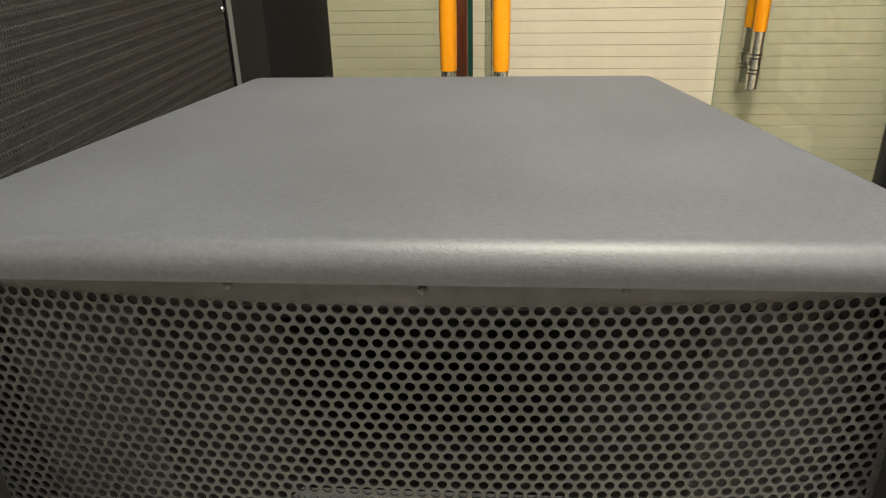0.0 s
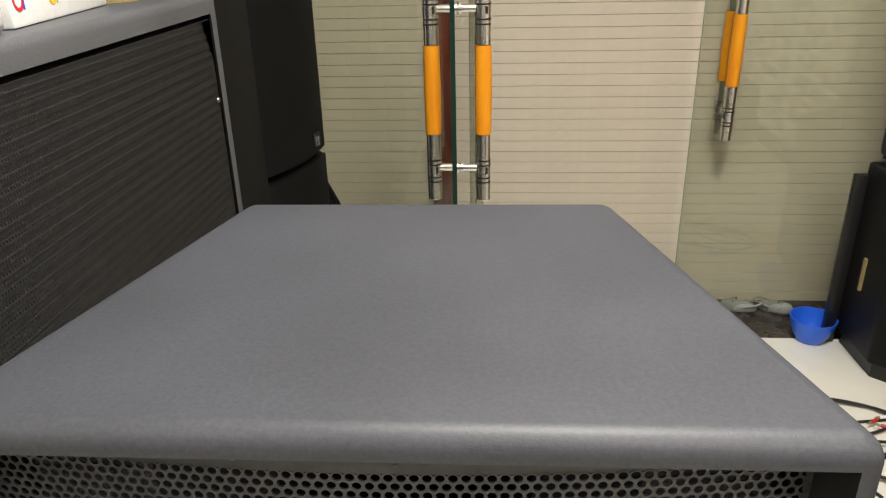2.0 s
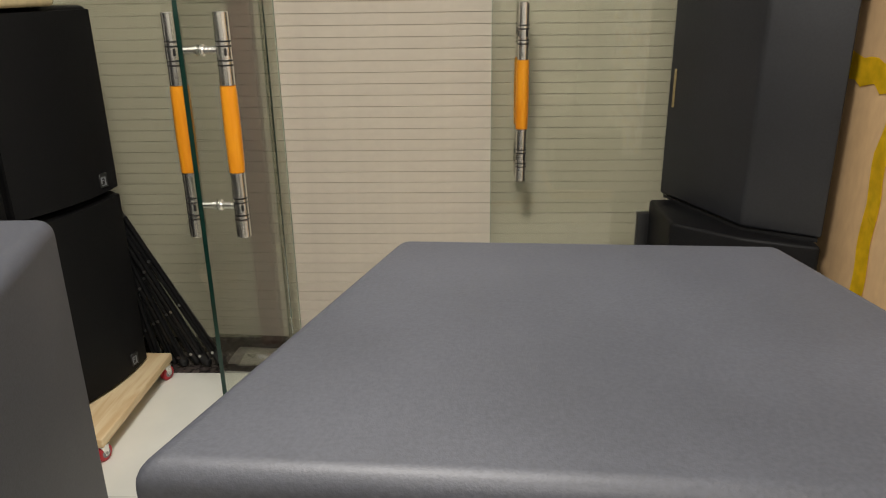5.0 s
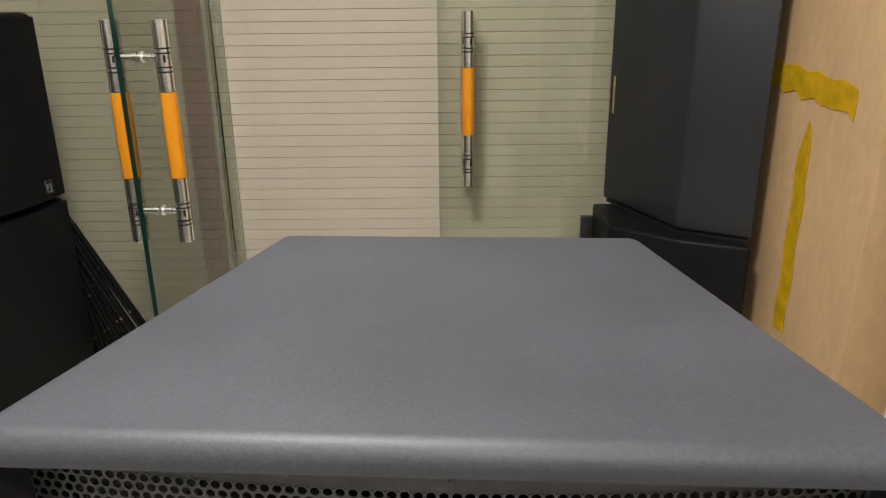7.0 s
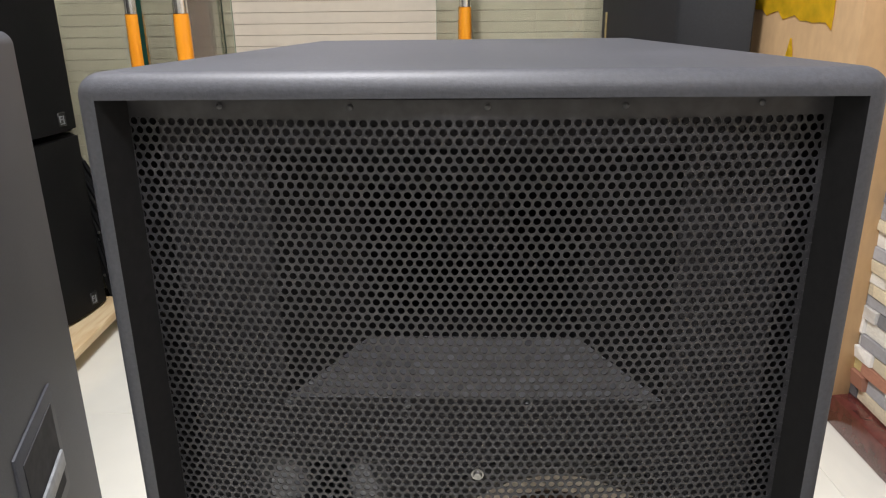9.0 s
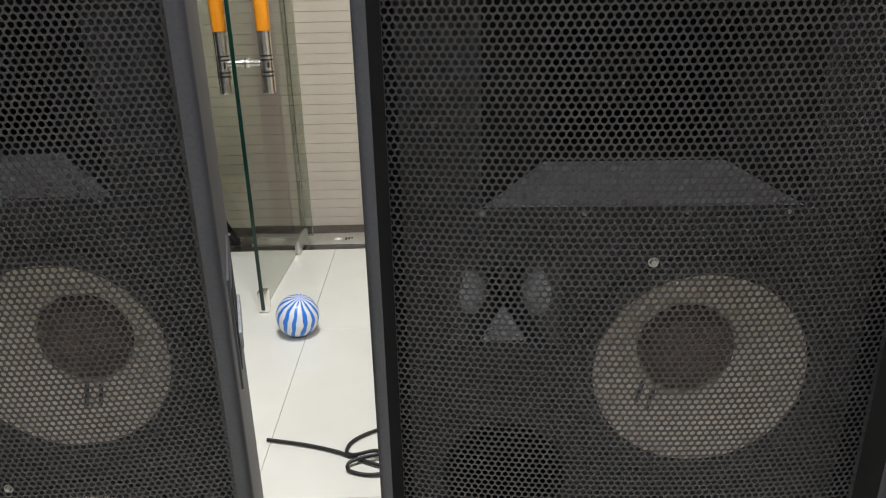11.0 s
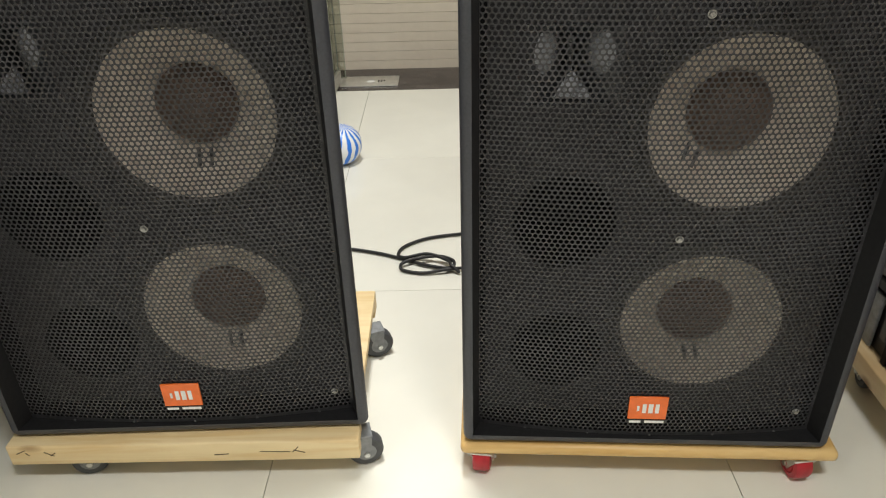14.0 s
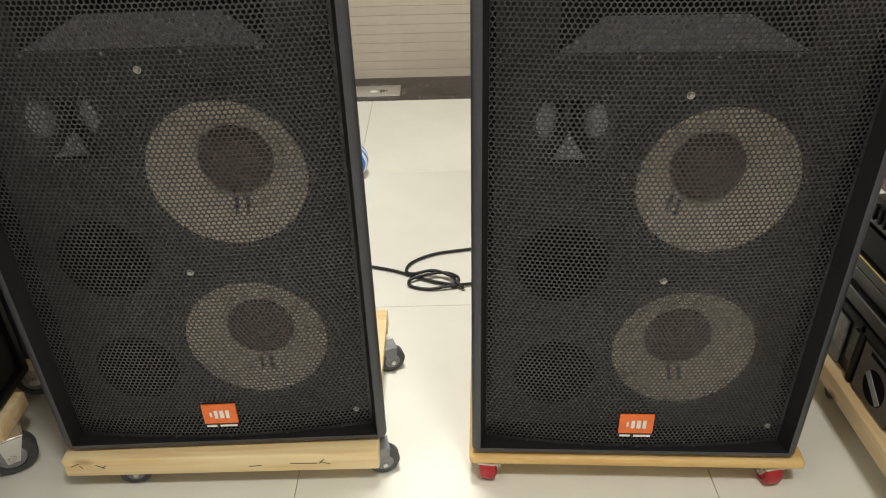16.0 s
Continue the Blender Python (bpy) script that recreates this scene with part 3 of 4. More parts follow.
me = perforated(2 * lin, 0.0415, LH - 0.0415, 0.0050, 0.0036, 0.0, 0.003, sides=6, thick=0.0, rib=0.0010)
me.materials.append(M_MESH)
g = new("grille", me)
g.parent = bass
g.location = (0, 0.0022, 0)
part("backing", box(-lin, lin, 0.0042, 0.03, 0.0415, LH - 0.0415), M_BAFFLE, bass, "black foam behind the mesh", smooth=False)
for z in (0.3, 0.6, 0.985):
    part("grille_screw", lathe([(0, 0.003), (0.004, 0.002), (0.005, 0)], 12, Matrix.Translation((lin - 0.008, 0.0015, z)) @ FRONT), M_SCREW, bass)
fold = bmesh.new()
fold.faces.new([fold.verts.new((x, 0.0004, z)) for x, z in ((lin - 0.035, LH - 0.042), (lin + 0.0, LH - 0.042), (lin + 0.0, LH - 0.115))])
bmesh.ops.solidify(fold, geom=list(fold.faces), thickness=0.0012)
part("corner_gusset", fold, M_GREYFR, bass, "small dark corner gusset over the mesh", smooth=False)
dolly(pose(-0.9, 0.6065, 0, 0, 0, 90), -LW / 2 + 0.01, LW / 2 + 0.02, -0.015, LD + 0.02, LZ - 0.0005, 0.035, M_PINE, "pale pine dolly with large black rubber casters", (0.045, 0.03, M_TYRE, M_HUB, M_CHROME), round_=0.004, spots=((-LW / 2 + 0.06, 0.06), (LW / 2 - 0.06, 0.06), (-LW / 2 + 0.06, LD - 0.06), (LW / 2 - 0.06, LD - 0.06)), turns=(100, 30, 20, 80))

# ---- black cabinet standing before it, on its own dolly ----
near = thing("black_cabinet", pose(-0.91, -0.03, 0.131, 0, 0, 90), "black loudspeaker with mesh front on a pine dolly", "loudspeaker")
part("cabinet", hollow_cabinet([(-0.235, 0), (0.235, 0), (0.235, 0.4), (-0.235, 0.4)], 0, 0.62, 0.014, 0.012, 0.012), M_CABD, near, "black painted cabinet")
part("grille", box(-0.2085, 0.2085, 0.006, 0.03, 0.0265, 0.5935, 0.003, 2), M_GRILLEF, near, "fine black mesh front")
near_dolly = thing("wooden_dolly", pose(-0.91, -0.03, 0, 0, 0, 90), "pine cross-board dolly with large grey rubber casters", "dolly")
for y0, y1 in ((-0.225, -0.125), (0.072, 0.172)):
    part("board", box(y0, y1, -0.012, 0.42, 0.092, 0.1305, 0.004, 2), M_PINEY, near_dolly)
    for d in (-0.004, 0.36):
        caster(near_dolly, (y0 + y1) / 2 - 0.028, d, 0.092, 0.0455, 0.03, M_TYRE, M_HUB, M_BRUSHED, 122 if d < 0.1 else 20)

# ---- tall mesh-fronted cabinet behind it ----
tall = thing("tall_cabinet", pose(-0.985, 1.215, 0, 0, 0, 90), "tall black loudspeaker with fine mesh front", "loudspeaker")
part("cabinet", box(-0.2, 0.2, 0.012, 0.5, 0.0, 1.5, 0.012, 3), M_CABD, tall, "black painted cabinet")
part("grille", box(-0.185, 0.185, 0.0, 0.0118, 0.02, 1.48, 0.004, 2), M_GRILLEF, tall, "fine black mesh front")

# ---- stacked pair beside the door ----
for i, (z0, z1) in enumerate(((0.09, 0.728), (0.730, 1.312))):
    ev = thing("stage_loudspeaker", pose(-1.010, 1.785, z0, 0, 0, 74), "black stage loudspeaker with curved grille, stacked on another" if i else "black stage loudspeaker with curved grille, standing on a wooden dolly", "loudspeaker", "stacked stage loudspeakers")
    h = z1 - z0
    part("cabinet", prism([(-0.21, 0.03), (0.21, 0.03), (0.16, 0.36), (-0.16, 0.36)], 0.0, h, 0.02, 3), M_CABD, ev, "black plastic cabinet")
    n = 10
    arc = [(-0.205 + 0.41 * k / n, 0.028 - 0.03 * (1 - (2 * k / n - 1) ** 2)) for k in range(n + 1)]
    part("grille", prism(arc + [(0.205, 0.04), (-0.205, 0.04)], 0.012, h - 0.012, 0.0), M_GRILLEF, ev, "curved black steel grille")
    part("badge", box(0.107, 0.141, 0.004, 0.014, 0.03, 0.075, 0.002, 1), M_BLACK, ev)
    for dx, dz, w, hh in ((-0.008, 0.082, 0.012, 0.004), (-0.012, 0.073, 0.004, 0.02), (-0.007, 0.073, 0.010, 0.004), (0.004, 0.070, 0.004, 0.028), (-0.002, 0.058, 0.02, 0.003)):
        part("print_bar", box(0.124 + dx - w / 2, 0.124 + dx + w / 2, 0.0025, 0.0038, dz - 0.02 - hh / 2, dz - 0.02 + hh / 2), M_HUB, ev, smooth=False)
dolly(Matrix(), -1.36, -0.915, 1.5, 2.05, 0.0895, 0.03, M_PINEY, "pale pine dolly with small red wheels under the stacked loudspeakers", (0.027, 0.02, M_RED, M_HUB, M_CHROME), round_=0.003, spots=((-1.3, 1.55), (-0.935, 1.52), (-1.3, 2.0), (-0.93, 2.01)), turns=(10, 75, 30, 70))

# ---- glass doors and shutter ----
def handle_bar(parent, x, y):
    bar = part("handle", lathe([(0.0205, 0.0), (0.0215, 0.02), (0.0225, 0.115), (0.0215, 0.21), (0.0205, 0.231)], 28, pose(x, y, 0.8845)), M_HANDLE, parent, "varnished orange wooden grip")
    for z0, z1 in ((0.70, 0.8845), (1.1155, 1.30)):
        part("chrome_end", rod((x, y, z0), (x, y, z1), 0.0195, 28, 0.0015), M_CHROME, bar, "chrome handle end")
        for z in (z0 + 0.05, z0 + 0.062, z0 + 0.098, z0 + 0.110):
            part("engraved_ring", lathe([(0.0193, 0), (0.0198, 0), (0.0198, 0.004), (0.0193, 0.004)], 28, pose(x, y, z)), M_BLACK, bar)
        for k in range(4):
            a = k * math.pi / 2 + 0.5
            part("engraved_mark", turned_box(x, y, z0 + 0.086, a, 0.0195), M_BLACK, bar)
    return bar


def turned_box(x, y, z, a, r):
    bm = box(-0.0035, 0.0035, -0.0006, 0.0004, -0.009, 0.009)
    bm.transform(Matrix.Translation((x, y, z)) @ Matrix.Rotation(a, 4, "Z") @ Matrix.Translation((0, -r, 0)))
    return bm


def glass_door(name, m, width, height, label, handles, edge):
    """A frameless pane: local x from the pivot to the free edge, y through the glass."""
    door = thing(name, m, label, "glass door", kind="structure")
    pane = part("pane", box(0.002, width - 0.002, -0.0045, 0.0045, 0.012, height - 0.001), M_GLASS, door, "clear toughened glass pane", smooth=False)
    pane.visible_shadow = False
    for x0, x1 in ((0.0, 0.0019), (width - 0.0019, width)):
        part("glass_edge", box(x0, x1, -0.006, 0.006, 0.011, height), edge, door, "dark green polished glass edge", smooth=False)
    hx, spread = handles
    for s in (-1, 1):
        handle_bar(door, hx, s * spread)
    for z in (0.79, 1.205):
        part("standoff", rod((hx, -spread, z), (hx, spread, z), 0.0105, 16), M_CHROME, door)
        for s in (-1, 1):
            part("standoff_collar", rod((hx, s * 0.006, z), (hx, s * 0.014, z), 0.016, 18, 0.001), M_CHROME, door)
    part("patch_fitting", box(0.0, 0.165, -0.014, 0.014, 0.004, 0.055, 0.003, 2), M_BRUSHED, door, "polished steel patch fitting")
    return door


open_door = glass_door("door_1", pose(-0.492, 2.17, 0, 0, 0, -92.2), 0.690, 2.35, "frameless glass door standing open with chrome and wood handles", (0.575, 0.067), M_GEDGE)
part("floor_bolt", box(0.650, 0.688, -0.016, 0.016, 0.004, 0.075, 0.003, 2), M_CHROME, open_door, "small steel floor bolt")
shut_door = glass_door("door_2", pose(0.262 + 1.0, 2.245, 0, 0, 0, 180), 1.0, 2.35, "frameless glass door, closed, with chrome and wood handles", (0.896, 0.05), M_GEDGE2)
part("corner_fitting", box(0.835, 1.0, -0.014, 0.014, 0.004, 0.055, 0.003, 2), M_BRUSHED, shut_door, "polished steel corner fitting with lock")
part("lock_rose", lathe([(0, 0.012), (0.014, 0.012), (0.018, 0.006), (0.018, 0)], 20, Matrix.Translation((0.885, 0.014, 0.028)) @ pose(0, 0, 0, -90)), M_CHROME, shut_door)
side = thing("window_1", Matrix(), "fixed clear glass pane beside the doors", "glass panel", kind="structure")
p = part("pane", box(-2.29, -0.464, 2.196, 2.205, 0.012, 2.35), M_GLASS, side, smooth=False)
p.visible_shadow = False
part("glass_edge", box(-0.464, -0.462, 2.195, 2.206, 0.011, 2.35), M_GEDGE2, side, smooth=False)
solid("door_header", box(X0, X1, 2.15, 2.25, 2.36, ZC - 0.002, 0.004), M_WALL, "cream plastered header above the glass doors", "header", kind="structure")
solid("shutter_post", box(-0.655, -0.575, 2.29, 2.345, 0.0005, 2.358, 0.004, 2), M_POST, "dark red-brown post before the roller shutter", "post", kind="structure")
plate = thing("floor_spring_plate", Matrix(), "brushed steel floor-spring cover plate in the threshold", "door hardware")
part("cover", box(-0.70, -0.236, 2.110, 2.245, 0.0005, 0.004, 0.0015, 2), M_BRUSHED, plate)
for x in (-0.60, -0.355):
    part("plate_hole", lathe([(0, 0.0006), (0.016, 0.0006), (0.017, 0)], 20, pose(x, 2.172, 0.004)), M_WHITE, plate)
    for k in range(3):
        part("plate_slot", box(x + 0.03 + 0.012 * k, x + 0.037 + 0.012 * k, 2.155 + 0.007 * k, 2.187, 0.004, 0.0046), M_BLACK, plate, smooth=False)
part("bolt_keep", box(0.09, 0.21, 2.17, 2.2, 0.0005, 0.003, 0.001, 1), M_HUB, plate)

shutter = thing("shutter", pose(0, 2.36, 0), "closed cream steel roller shutter behind the glass doors", "roller shutter", kind="structure")
PITCH = 0.0409
prof = [(0.0010, 0.0), (-0.0006, 0.0012), (-0.0008, PITCH * 0.5), (-0.0006, PITCH - 0.0023), (0.0010, PITCH - 0.0010), (0.007, PITCH - 0.0010), (0.007, 0.0)]
bm = bmesh.new()
ends = [[bm.verts.new((x, y, z)) for y, z in prof] for x in (X0 + 0.02, X1 - 0.02)]
for k in range(len(prof)):
    l = (k + 1) % len(prof)
    bm.faces.new((ends[0][k], ends[1][k], ends[1][l], ends[0][l]))
bm.faces.new(ends[0])
bm.faces.new(ends[1][::-1])
bmesh.ops.recalc_face_normals(bm, faces=bm.faces)
slat_mesh = finish(bm, M_SHUT, "slat")
for k in range(int(2.4 / PITCH)):
    s = new("slat", slat_mesh)
    s.parent = shutter
    s.location = (0, 0, -0.002 + PITCH * k)
part("backing_sheet", box(X0 + 0.02, X1 - 0.02, 0.0075, 0.012, 0.004, 2.42), mat("shutter_joint_shade", (0.25, 0.22, 0.18), 0.6, grain=0.1), shutter, "darker joints between the slats", smooth=False)
solid("shutter_box", box(X0, X1, 2.27, 2.455, 2.40, ZC - 0.002, 0.004), M_WALL, "cream shutter casing", "shutter casing", kind="structure")

# ---- black stack and cardboard box by the stone wall ----
low = thing("subwoofer", Matrix(), "large black faceted subwoofer on wheels carrying another cabinet", "loudspeaker")
part("cabinet", prism([(0.79, 2.06), (0.793, 1.80), (0.960, 1.655), (1.145, 1.575), (1.17, 1.85), (1.16, 2.06)], 0.06, 0.668, 0.012, 3), M_CABD, low, "black painted faceted cabinet")
part("plinth", prism([(0.815, 2.04), (0.82, 1.82), (0.965, 1.69), (1.12, 1.61), (1.14, 1.85), (1.13, 2.04)], 0.0, 0.06), M_BLACK, low)
part("wood_block", box(0.790, 0.87, 1.52, 1.63, 0.0005, 0.06, 0.003, 2), M_PINEY, low, "pale wooden corner block")
part("connector_plate", box(0.783, 0.792, 1.93, 1.943, 0.26, 0.375, 0.001, 1), M_GOLD, low, "brass-coloured connector plate")
part("corner_guard", box(0.752, 0.792, 2.038, 2.064, 0.0005, 0.625, 0.003, 2), M_BLACK, low)
up = thing("faceted_loudspeaker", Matrix(), "black faceted stage loudspeaker standing on a subwoofer", "loudspeaker")
part("cabinet", prism([(0.829, 2.09), (0.972, 1.715), (1.155, 1.60), (1.18, 1.85), (1.16, 2.07)], 0.68, 1.62, 0.012, 3), M_STACK, up, "black painted faceted cabinet")
part("foot_rim", prism([(0.842, 2.08), (0.978, 1.725), (1.148, 1.612), (1.165, 1.85), (1.15, 2.06)], 0.6685, 0.68), M_BLACK, up)
bm = box(-0.003, 0.003, -0.004, 0.004, -0.06, 0.06, 0.001, 2)
bm.transform(Matrix.Translation((0.840, 2.058, 1.035)) @ Matrix.Rotation(math.atan2(-0.36, 0.137) + math.pi / 2, 4, "Z"))
part("flying_plate", bm, M_GOLD, up, "dull brass flying bracket")

carton = thing("cardboard_box", pose(1.185, 1.82, 0, 0, 0, 6.6), "tall brown cardboard box patched with yellow packing tape", "cardboard box")
part("carton", box(0, 0.15, -0.59, 0, 0.0005, 1.62, 0.004, 2), M_CARD, carton)
bm = bmesh.new()
n = 14
for k in range(n + 1):
    zt = 1.165 + 0.006 * math.sin(k * 1.7)
    for z in (zt, zt - 0.035, zt - 0.07 - 0.006 * math.sin(k * 2.3)):
        bm.verts.new((-0.0022 - 0.0016 * abs(math.sin(k * 1.3 + z * 40)), -0.10 - 0.385 * k / n, z + 0.012 - 0.035 * k / n))
bm.verts.ensure_lookup_table()
for k in range(n):
    for r in range(2):
        bm.faces.new([bm.verts[i] for i in (3 * k + r, 3 * k + r + 1, 3 * k + r + 4, 3 * k + r + 3)])
bmesh.ops.solidify(bm, geom=list(bm.faces), thickness=0.0008)
part("tape", bm, M_TAPE, carton, "wrinkled yellow packing tape")
bm = bmesh.new()
n = 18
for k in range(n + 1):
    z = 0.45 + 0.585 * k / n
    half = 0.026 * min(1, (n - k) / 3 + 0.15)
    for s in (-1, 1):
        bm.verts.new((-0.0022 - 0.0012 * abs(math.sin(k * 1.9 + s)), -0.315 + s * half + 0.004 * math.sin(k), z))
bm.verts.ensure_lookup_table()
for k in range(n):
    bm.faces.new([bm.verts[i] for i in (2 * k, 2 * k + 1, 2 * k + 3, 2 * k + 2)])
bmesh.ops.solidify(bm, geom=list(bm.faces), thickness=0.0008)
part("tape", bm, M_TAPE, carton, "wrinkled yellow packing tape")

# ---- amplifiers on a dolly ----
dolly(Matrix(), 0.712, 1.22, -0.34, 0.33, 0.105, 0.04, M_PINEY, "pale pine dolly carrying stacked amplifiers", (0.031, 0.024, M_TYRE, M_HUB, M_CHROME), round_=0.003, spots=((0.76, -0.28), (0.76, 0.2), (1.15, -0.28), (1.15, 0.2)), turns=(20, 80, 40, 10))


def amplifier(z0, z1, inset, label, style):
    a = thing("amplifier", pose(0.735 + inset, 0, z0), label, "amplifier", "stacked amplifiers")
    h = z1 - z0
    part("case", box(0.006, 0.42, -0.30, 0.245, 0, h, 0.003, 2), M_BLACK, a)
    if style == "vents":
        for k in range(28):
            y = -0.28 + k * 0.0185
            part("vent_rib", box(0.0, 0.0065, y, y + 0.008, 0.012, h - 0.012, 0.001, 1), M_CABD, a)
    elif style == "knobs":
        part("face_plate", box(0.0, 0.006, -0.30, 0.245, 0.004, h - 0.004, 0.001, 1), M_CABD, a)
        for y in (-0.2, -0.08, 0.06):
            part("knob", lathe([(0.02, 0), (0.019, 0.012), (0.016, 0.014), (0, 0.014)], 20, Matrix.Translation((0, y, h * 0.5)) @ pose(0, 0, 0, 0, -90)), M_BLACK, a)
        part("handle", box(-0.018, -0.008, 0.095, 0.107, 0.02, h - 0.02, 0.002, 2), M_BLACK, a)
    elif style == "slim":
        part("face_plate", box(0.0, 0.006, -0.30, 0.245, 0.002, h - 0.002, 0.001, 1), M_BLACK, a)
        part("print_bar", box(-0.001, 0.0, -0.06, 0.0, h * 0.3, h * 0.6), M_GOLD, a, smooth=False)
        part("trim_line", box(-0.0015, 0.0, -0.3, 0.245, h - 0.006, h - 0.003), M_BRASS if "gold" in label else M_HUB, a, smooth=False)
    elif style == "open":
        part("frame", box(-0.004, 0.006, 0.13, 0.145, 0.0, h, 0.002, 1), M_CABD, a)
        part("frame", box(-0.004, 0.006, -0.30, 0.245, h - 0.02, h, 0.002, 1), M_CABD, a)
        part("side_plate", box(-0.002, 0.006, 0.19, 0.245, 0.0, h - 0.03, 0.002, 1), M_HUB, a, "grey metal side plate")
        part("fan_panel", box(-0.003, 0.0055, 0.0, 0.122, 0.004, h - 0.024, 0.0015, 1), M_PANEL, a, "dark grey pressed steel fan panel")
        # flat near-black patches stand in for the shade inside slot and opening
        part("vent_slot", box(-0.0036, 0.0, 0.03, 0.095, h * 0.72, h - 0.03), M_PORT, a, smooth=False)
        part("fan_opening", lathe([(0, 0.0008), (0.034, 0.0008), (0.035, 0.0)], 28, Matrix.Translation((-0.003, 0.06, h * 0.36)) @ pose(0, 0, 0, 0, -90)), M_PORT, a, "flat near-black disc standing in for the shade of the fan opening")
        bar = box(-0.001, 0.001, -0.033, 0.033, -0.007, 0.007)
        bar.transform(Matrix.Translation((-0.005, 0.06, h * 0.36)) @ Matrix.Rotation(radians(35), 4, "X"))
        part("fan_bar", bar, M_HUB, a, smooth=False)
        for y, w, zz, hh, colour in ((-0.04, 0.05, 0.5, 0.03, M_HUB), (-0.12, 0.03, 0.7, 0.02, M_STEEL), (-0.20, 0.06, 0.3, 0.04, M_PANEL), (0.155, 0.02, 0.55, 0.07, M_PANEL)):
            part("terminal_block", box(-0.006, 0.006, y - w / 2, y + w / 2, h * zz - hh / 2, h * zz + hh / 2, 0.002, 1), colour, a)
        part("red_label", box(-0.001, 0.006, -0.15, -0.09, h * 0.35, h * 0.5), M_RED, a, smooth=False)
    return a


amplifier(0.1055, 0.245, 0.0, "black open-fronted power unit with a round fan", "open")
amplifier(0.246, 0.282, 0.0, "slim black rack amplifier", "slim")
amplifier(0.283, 0.319, 0.008, "slim black rack amplifier", "slim")
amplifier(0.320, 0.350, 0.002, "slim black rack amplifier with gold trim", "slim")
amplifier(0.351, 0.412, 0.004, "black rack amplifier with round knobs", "knobs")
amplifier(0.413, 0.468, 0.0, "black rack amplifier with ribbed vents", "vents")

# ---- small things ----
bowl = solid("bowl", lathe([(0.0, 0.0), (0.042, 0.0), (0.046, 0.004), (0.062, 0.03), (0.074, 0.068), (0.079, 0.092), (0.076, 0.092), (0.070, 0.066), (0.058, 0.03), (0.042, 0.007), (0.0, 0.005)], 40), M_BLUE, "bright blue plastic bowl on the granite threshold", "bowl", pose(0.715, 2.052, 0.001))
M_BALL = mat("blue_white_ball", (0.8, 0.8, 0.8), 0.3)
nt = M_BALL.node_tree
co = nt.nodes.new("ShaderNodeTexCoord")
sp = nt.nodes.new("ShaderNodeSeparateXYZ")
nt.links.new(co.outputs["Object"], sp.inputs[0])
at = nt.nodes.new("ShaderNodeMath")
at.operation = "ARCTAN2"
nt.links.new(sp.outputs[0], at.inputs[0])
nt.links.new(sp.outputs[1], at.inputs[1])
nz = nt.nodes.new("ShaderNodeTexNoise")
nz.inputs["Scale"].default_value = 14
nt.links.new(co.outputs["Object"], nz.inputs["Vector"])
ad = nt.nodes.new("ShaderNodeMath")
ad.operation = "MULTIPLY_ADD"
ad.inputs[1].default_value = 0.5
nt.links.new(nz.outputs[0], ad.inputs[0])
nt.links.new(at.outputs[0], ad.inputs[2])
sn = nt.nodes.new("ShaderNodeMath")
sn.operation = "MULTIPLY"
sn.inputs[1].default_value = 14
nt.links.new(ad.outputs[0], sn.inputs[0])
si = nt.nodes.new("ShaderNodeMath")
si.operation = "SINE"
nt.links.new(sn.outputs[0], si.inputs[0])
rp = nt.nodes.new("ShaderNodeValToRGB")
rp.color_ramp.elements[0].position, rp.color_ramp.elements[1].position = 0.08, 0.22
rp.color_ramp.elements[0].color, rp.color_ramp.elements[1].color = (0.78, 0.8, 0.82, 1), (0.03, 0.19, 0.72, 1)
nt.links.new(si.outputs[0], rp.inputs[0])
nt.links.new(rp.outputs[0], nt.nodes["Principled BSDF"].inputs["Base Color"])
R = 0.0655
ball = solid("ball", lathe([(R * math.sin(math.pi * k / 24), -R * math.cos(math.pi * k / 24)) for k in range(25)], 40), M_BALL, "blue and white striped rubber ball on the tiles", "ball", pose(-0.375, 1.325, R + 0.0005, 14, 8, 20))

solid("speaker_cable", tube([(-0.36, 0.775, 0.006), (-0.27, 0.752, 0.006), (-0.19, 0.722, 0.006), (-0.10, 0.672, 0.007), (-0.035, 0.648, 0.01), (-0.025, 0.668, 0.018), (-0.06, 0.692, 0.018), (-0.11, 0.688, 0.016), (-0.152, 0.672, 0.012), (-0.150, 0.650, 0.006), (-0.10, 0.634, 0.006), (-0.035, 0.640, 0.012), (0.02, 0.655, 0.006), (0.10, 0.665, 0.006)], 0.0043), M_CABLE, "black speaker cable lying in a loop on the tiles", "cable")
solid("speaker_cable", tube([(0.10, 0.845, 0.006), (0.0, 0.826, 0.006), (-0.09, 0.806, 0.006), (-0.15, 0.765, 0.006), (-0.165, 0.722, 0.007), (-0.145, 0.698, 0.013), (-0.09, 0.700, 0.021), (-0.04, 0.672, 0.018), (-0.03, 0.645, 0.020), (-0.01, 0.632, 0.006)], 0.0043), M_CABLE, "black speaker cable lying in a loop on the tiles", "cable")
